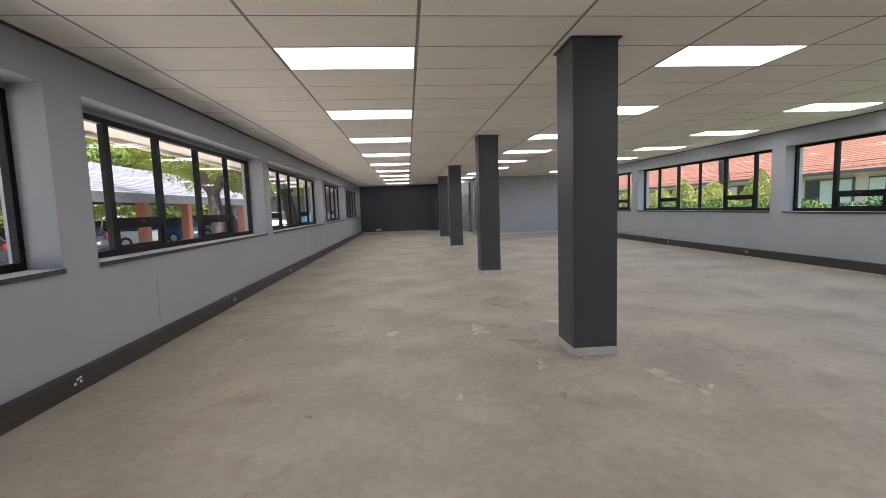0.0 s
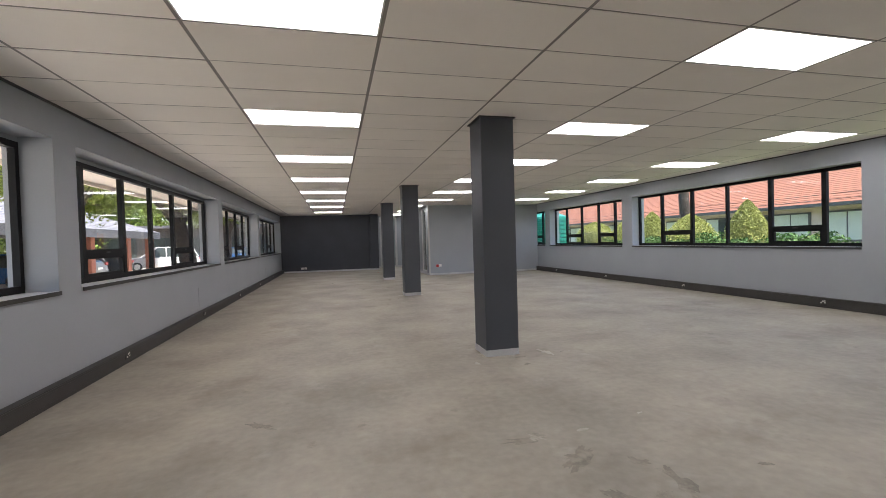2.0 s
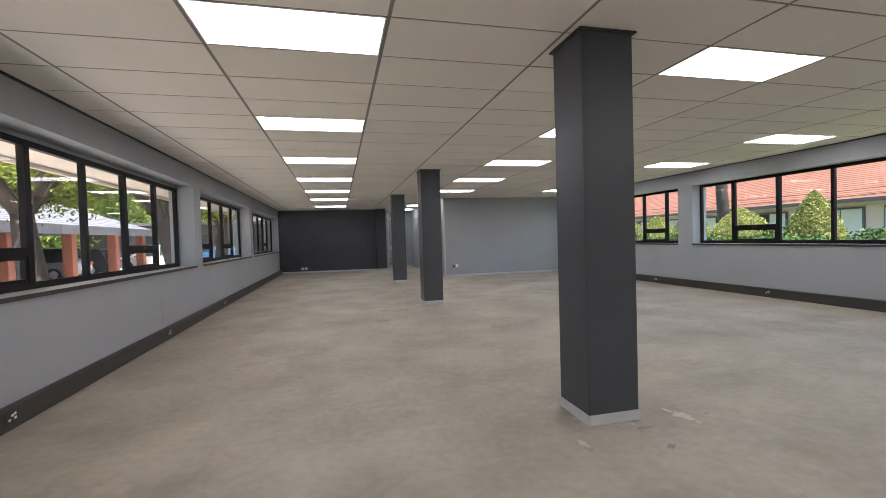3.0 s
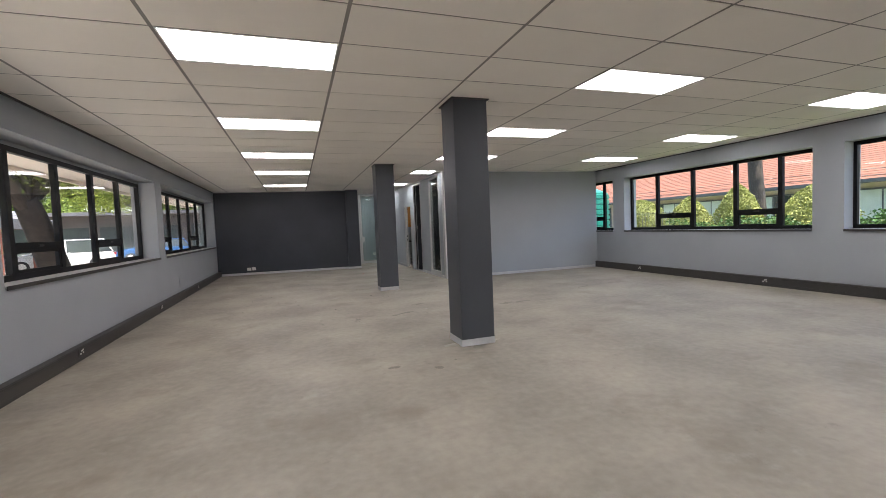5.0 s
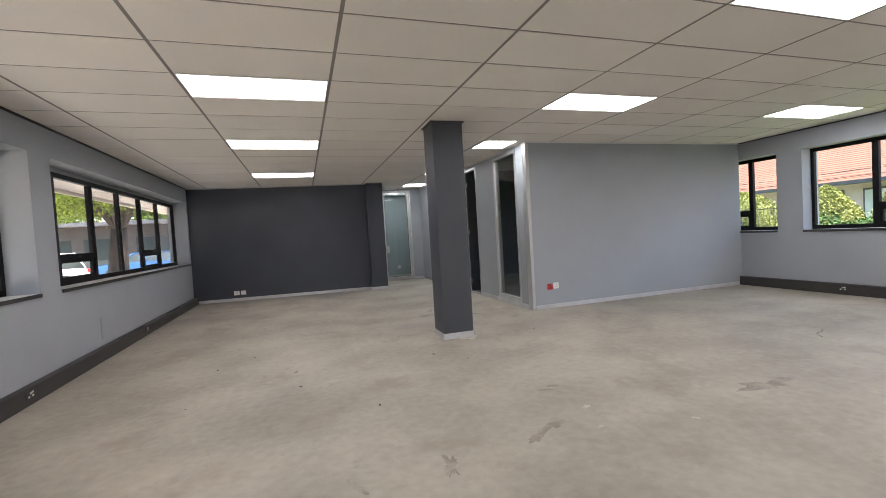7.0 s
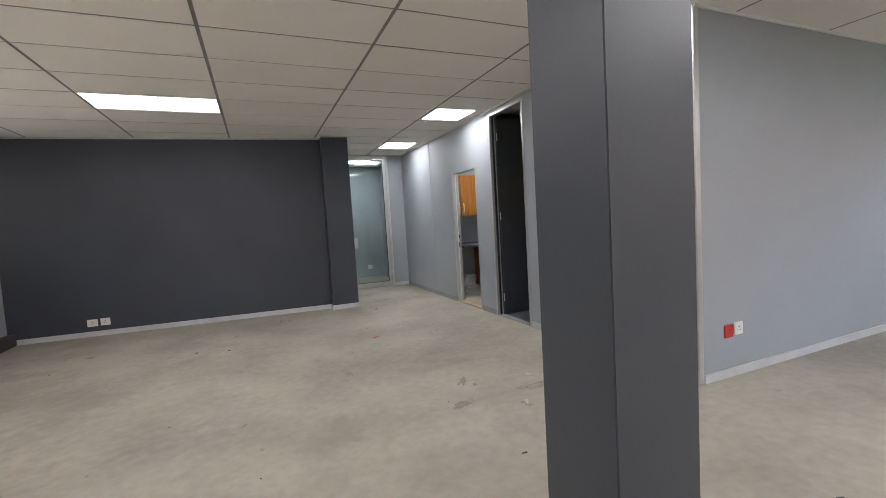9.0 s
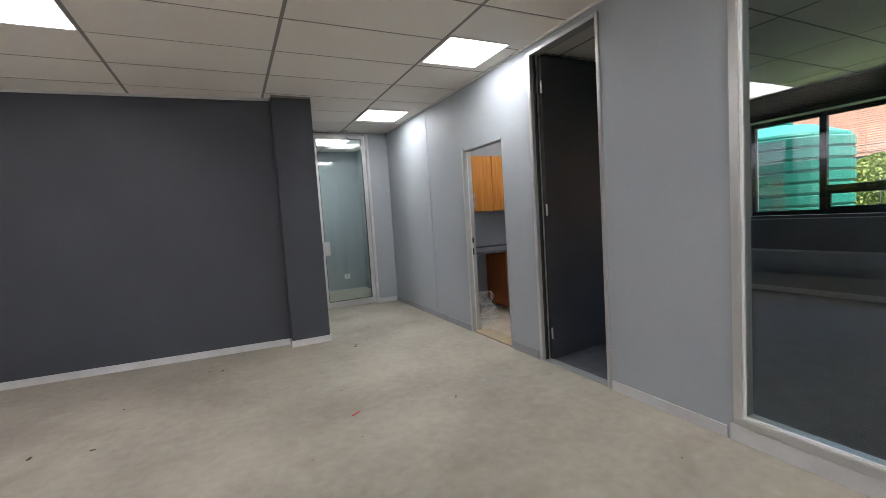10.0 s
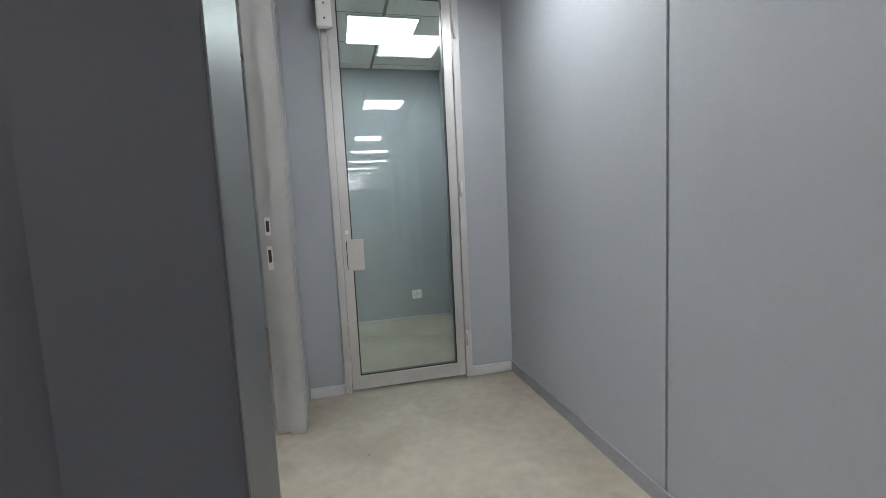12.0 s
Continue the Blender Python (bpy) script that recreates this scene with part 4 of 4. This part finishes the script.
def car(x, y, turn, paint, label, tall=1.48, length=4.3):
    c = thing("car", (x, y, GZ), label, "car", "parked cars")
    c.matrix_basis = pose(x, y, GZ, 0, 0, turn)
    L, W = length / 2, 0.87
    low = [(-L, 0.35), (-L + 0.05, 0.72), (-L + 0.12, 0.9), (-0.9, 0.95), (L * 0.45, 0.95), (L - 0.25, 0.82), (L, 0.62), (L, 0.3), (L - 0.3, 0.22), (-L + 0.3, 0.22)]
    part("body", soft(prism(bmesh.new(), low, -W, W), 0.06, 3), paint, c)
    bm = bmesh.new()
    ring0 = [(-W + 0.05, -L + 0.15), (W - 0.05, -L + 0.15), (W - 0.05, L * 0.5), (-W + 0.05, L * 0.5)]
    ring1 = [(-W + 0.2, -L + 0.5), (W - 0.2, -L + 0.5), (W - 0.2, L * 0.12), (-W + 0.2, L * 0.12)]
    a = [bm.verts.new((u, v, 0.9)) for u, v in ring0]
    b = [bm.verts.new((u, v, tall - 0.05)) for u, v in ring1]
    bm.faces.new(b)
    for i in range(4):
        bm.faces.new((a[i], a[(i + 1) % 4], b[(i + 1) % 4], b[i]))
    part("glasshouse", bm, "far_glass", c, "dark tinted windows")
    part("roof", soft(boxes((-W + 0.17, W - 0.17, -L + 0.45, L * 0.14, tall - 0.06, tall)), 0.025, 2), paint, c)
    for sx in (-1, 1):
        bm = bmesh.new()
        for (u0, v0), (u1, v1) in zip([(W - 0.05, -L + 0.15), (W - 0.05, L * 0.5), (W - 0.05, -0.25)], [(W - 0.2, -L + 0.5), (W - 0.2, L * 0.12), (W - 0.2, -0.25)]):
            tube(bm, (sx * (u0 + 0.01), v0, 0.9), (sx * (u1 + 0.01), v1, tall - 0.04), 0.04, 0.035, 6)
        part("pillar", bm, paint, c)
        for v in (-L * 0.62, L * 0.62):
            wh = part("wheel", soft(tube(bmesh.new(), (sx * (W - 0.2), v, 0.32), (sx * (W + 0.005), v, 0.32), 0.32, 0.32, 20), 0.02, 1), "rubber", c)
            part("rim", tube(bmesh.new(), (sx * (W - 0.02), v, 0.32), (sx * (W + 0.015), v, 0.32), 0.2, 0.18, 14), "chrome", wh)
        part("tail_light", soft(boxes((sx * 0.72 - 0.12, sx * 0.72 + 0.12, -L - 0.012, -L + 0.1, 0.7, 0.85)), 0.02, 2), "red", c)
        part("headlight", soft(boxes((sx * 0.68 - 0.14, sx * 0.68 + 0.14, L - 0.14, L + 0.008, 0.6, 0.74)), 0.02, 2), "chrome", c)
    part("number_plate", soft(boxes((-0.24, 0.24, -L - 0.016, -L + 0.02, 0.5, 0.61)), 0.004), "plastic", c)


car(-14.7, 22.2, 90, "car_white", "white hatchback parked in the carport")
car(-14.7, 26.4, 90, "car_blue", "blue hatchback parked in the carport")
car(-14.7, 18.2, 90, "car_dark", "dark car parked in the carport")
car(-14.7, 30.6, 90, "car_silver", "silver car parked in the carport", 1.6)
car(-14.8, 34.0, 90, "car_dark", "dark car parked in the carport")
car(-14.7, 13.6, 90, "car_dark", "dark car parked in the carport")
car(-12.3, 38.2, 114, "car_white", "white estate car parked in the open yard", 1.62, 4.7)
car(-9.4, 43.5, 110, "car_blue", "blue car parked in the open yard", 1.45, 4.3)
car(-4.6, 41.5, 105, "car_dark", "dark car parked in the open yard", 1.5, 4.5)

# ---- garden side ----
vb = thing("tiled_roof_building", (21.4, 15, GZ), "low building with terracotta tile roof and cream walls", "building")
inv = vb.matrix_basis.inverted()
bm = boxes((22.3, 22.6, -25, 60, GZ, 2.7))
bm.transform(inv)
part("wall", bm, "facade", vb, "cream plaster wall")
bm = bmesh.new()
for k in range(42):
    x0, z0 = 21.3 + k * 0.19, 2.52 + k * 0.108
    v = box(bm, x0, x0 + 0.21, -25, 60, z0, z0 + 0.028)
    for i in (1, 2, 5, 6):
        v[i].co.z += 0.105
bm.transform(inv)
part("roof", bm, "roof_red", vb, "terracotta roof tile courses")
bm = boxes((21.22, 21.3, -25, 60, 2.4, 2.54), (21.3, 22.3, -25, 60, 2.42, 2.46))
bm.transform(inv)
part("gutter", bm, "fascia", vb, "dark gutter")
for k in range(20):
    y = -14 + k * 3.4
    bm = soft(boxes((22.2, 22.3, y, y + 2.7, 0.75, 2.2)), 0.01)
    bm.transform(inv)
    wd = part("window", bm, "fascia", vb)
    for j in range(3):
        bm = boxes((22.17, 22.2, y + 0.08 + j * 0.87, y + 0.08 + j * 0.87 + 0.8, 0.85, 2.12))
        bm.transform(inv)
        part("pane", bm, "blind" if (k + j) % 3 else "far_glass", wd)
ac = thing("roof_conduit", (22.5, 9.5, 3.2), "grey pipes and unit clipped on the tile roof", "pipe")
part("unit", soft(boxes((-0.3, 0.5, -0.6, 0.6, 0.1, 0.45)), 0.03), "white", ac)
part("pipe", pipe(bmesh.new(), [(-0.35, 0.5, 0.35), (-0.4, 1.6, 0.3), (-0.8, 1.65, 0.0), (-0.85, 2.8, -0.05)], 0.03), "alu", ac)
for z in (2.62, 2.86):
    w = part("overhead_wire", pipe(bmesh.new(), [(20.6, y, z + 0.012 * abs((y % 8) - 4)) for y in range(-20, 56, 4)], 0.012, 4), "black")
    tagged(w, "thin dark cable strung along the roof edge", "cable", "roof cables")
for y in (-20, 52):
    tagged(part("cable_post", tube(bmesh.new(), (20.6, y, GZ), (20.6, y, 3.1), 0.04), "fascia"), "grey post holding the cables", "post")


def bush(x, y, h, w, seed, material="leaf_c", power=1.6, n=15000, size=0.034, label="clipped yellow-green topiary bush", lift=0.0):
    """A clipped bush whose width shrinks towards its top."""
    b = thing("bush", (x, y, GZ + 0.04), label, "bush", "clipped bushes")
    r = np.random.RandomState(seed)
    u = r.uniform(0, 1, n)
    a = r.uniform(0, 6.28318, n)
    rad = w / 2 * np.minimum(1.0, (0.75 + u * 1.5)) * np.power(1 - u ** power, 0.75)
    rad *= 1 + 0.09 * np.sin(a * 5 + seed) * np.sin(u * 9 + seed) + r.normal(size=n) * 0.05
    rad *= 1 - 0.3 * r.uniform(0, 1, n) ** 4
    pts = np.stack([rad * np.cos(a), rad * np.sin(a), u * h + 0.02], 1)
    leaves("foliage", pts, size, material, b, "", seed)
    # solid shell behind the leaves, coloured as their shaded inside
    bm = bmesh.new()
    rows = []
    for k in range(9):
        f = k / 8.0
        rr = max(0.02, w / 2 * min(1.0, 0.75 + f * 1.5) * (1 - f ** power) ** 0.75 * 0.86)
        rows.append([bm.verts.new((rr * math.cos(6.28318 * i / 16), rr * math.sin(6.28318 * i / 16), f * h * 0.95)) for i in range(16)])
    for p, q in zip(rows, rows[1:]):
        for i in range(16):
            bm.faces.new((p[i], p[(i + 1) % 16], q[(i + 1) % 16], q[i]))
    part("shade_core", bm, "core", b)


bush(13.4, 24.6, 2.2, 1.9, 1, power=6.0, label="tall clipped hedge bush")
bush(13.5, 22.3, 2.15, 2.0, 2, power=1.9)
bush(13.6, 20.5, 2.45, 1.9, 3, power=1.7)
bush(13.4, 18.1, 2.2, 2.2, 4, power=2.6)
bush(13.7, 15.9, 2.55, 1.9, 5, power=1.5)
bush(13.3, 13.4, 1.3, 1.7, 6, power=2.2, label="low domed clipped bush")
bush(13.5, 10.8, 1.25, 1.6, 7, power=2.2, label="low domed clipped bush")
bush(14.0, 7.5, 1.5, 1.8, 8, power=2.2, label="low domed clipped bush")
rs = np.random.RandomState(21)
n = 40000
hp = np.stack([11.9 + rs.uniform(-0.45, 0.45, n), rs.uniform(4, 21.5, n), GZ + rs.uniform(0.05, 1.3, n)], 1)
hp[:, 2] += 0.12 * np.sin(hp[:, 1] * 2.1) + 0.1 * np.sin(hp[:, 1] * 5.3)
tagged(leaves("low_hedge", hp, 0.05, "leaf_d", seed=22), "low dark green shrub hedge on the lawn", "hedge", "", "stuff")
# solid block filling the hedge, coloured as shaded foliage
tagged(part("hedge_core", boxes((11.6, 12.2, 4.1, 21.4, GZ + 0.04, 0.95)), "core"), "solid filler inside the low hedge, shade put into its green", "hedge", "", "stuff")

pl = thing("palm_trunk", (17.2, 22.4, GZ), "tall bare grey-brown trunk before the roof", "tree")
part("trunk", limb(bmesh.new(), [(0, 0, 0), (0.05, 0, 1.5), (0.0, 0.1, 3.2), (0.05, 0.2, 5.0), (0.0, 0.2, 7)], 0.3, 0.2, 12), "bark", pl)
rs = np.random.RandomState(31)
leaves("crown", np.array((0, 0.2, 7.2)) + rs.normal(size=(2500, 3)) * np.array((1.2, 1.2, 0.5)), 0.16, "leaf_b", pl, "", 32)


def tank(x, y, r, h):
    t = thing("water_tank", (x, y, GZ), "teal plastic water tank with horizontal ribs", "water tank", "water tanks")
    bm = bmesh.new()
    prof = []
    for k in range(12):
        z = 0.05 + h * k / 12.0
        prof += [(r, z), (r, z + h / 12 * 0.7), (r - 0.04, z + h / 12 * 0.78), (r - 0.04, z + h / 12 * 0.94)]
    prof += [(r * 0.95, h + 0.08), (r * 0.5, h + 0.3), (0.2, h + 0.36)]
    rings = [[bm.verts.new((q * math.cos(6.28318 * i / 36), q * math.sin(6.28318 * i / 36), z)) for i in range(36)] for q, z in prof]
    for p, q in zip(rings, rings[1:]):
        for i in range(36):
            bm.faces.new((p[i], p[(i + 1) % 36], q[(i + 1) % 36], q[i]))
    bm.faces.new(rings[-1])
    part("shell", bm, "teal", t)
    part("lid", soft(tube(bmesh.new(), (0, 0, h + 0.34), (0, 0, h + 0.44), 0.24, 0.24, 20), 0.01, 1), "teal", t)


tank(10.9, 25.3, 1.15, 2.5)
tank(10.9, 28.2, 1.15, 2.5)
fn = thing("mesh_fence", (12.2, 23.0, GZ), "thin black metal mesh fence before a bush", "fence")
for k in range(16):
    part("upright", tube(bmesh.new(), (0, -1.2 + k * 0.16, 0), (0, -1.2 + k * 0.16, 1.7), 0.008, 0.008, 6), "black", fn)
for z in (0.15, 0.6, 1.1, 1.65):
    part("rail", tube(bmesh.new(), (0, -1.25, z), (0, 1.25, z), 0.01, 0.01, 6), "black", fn)
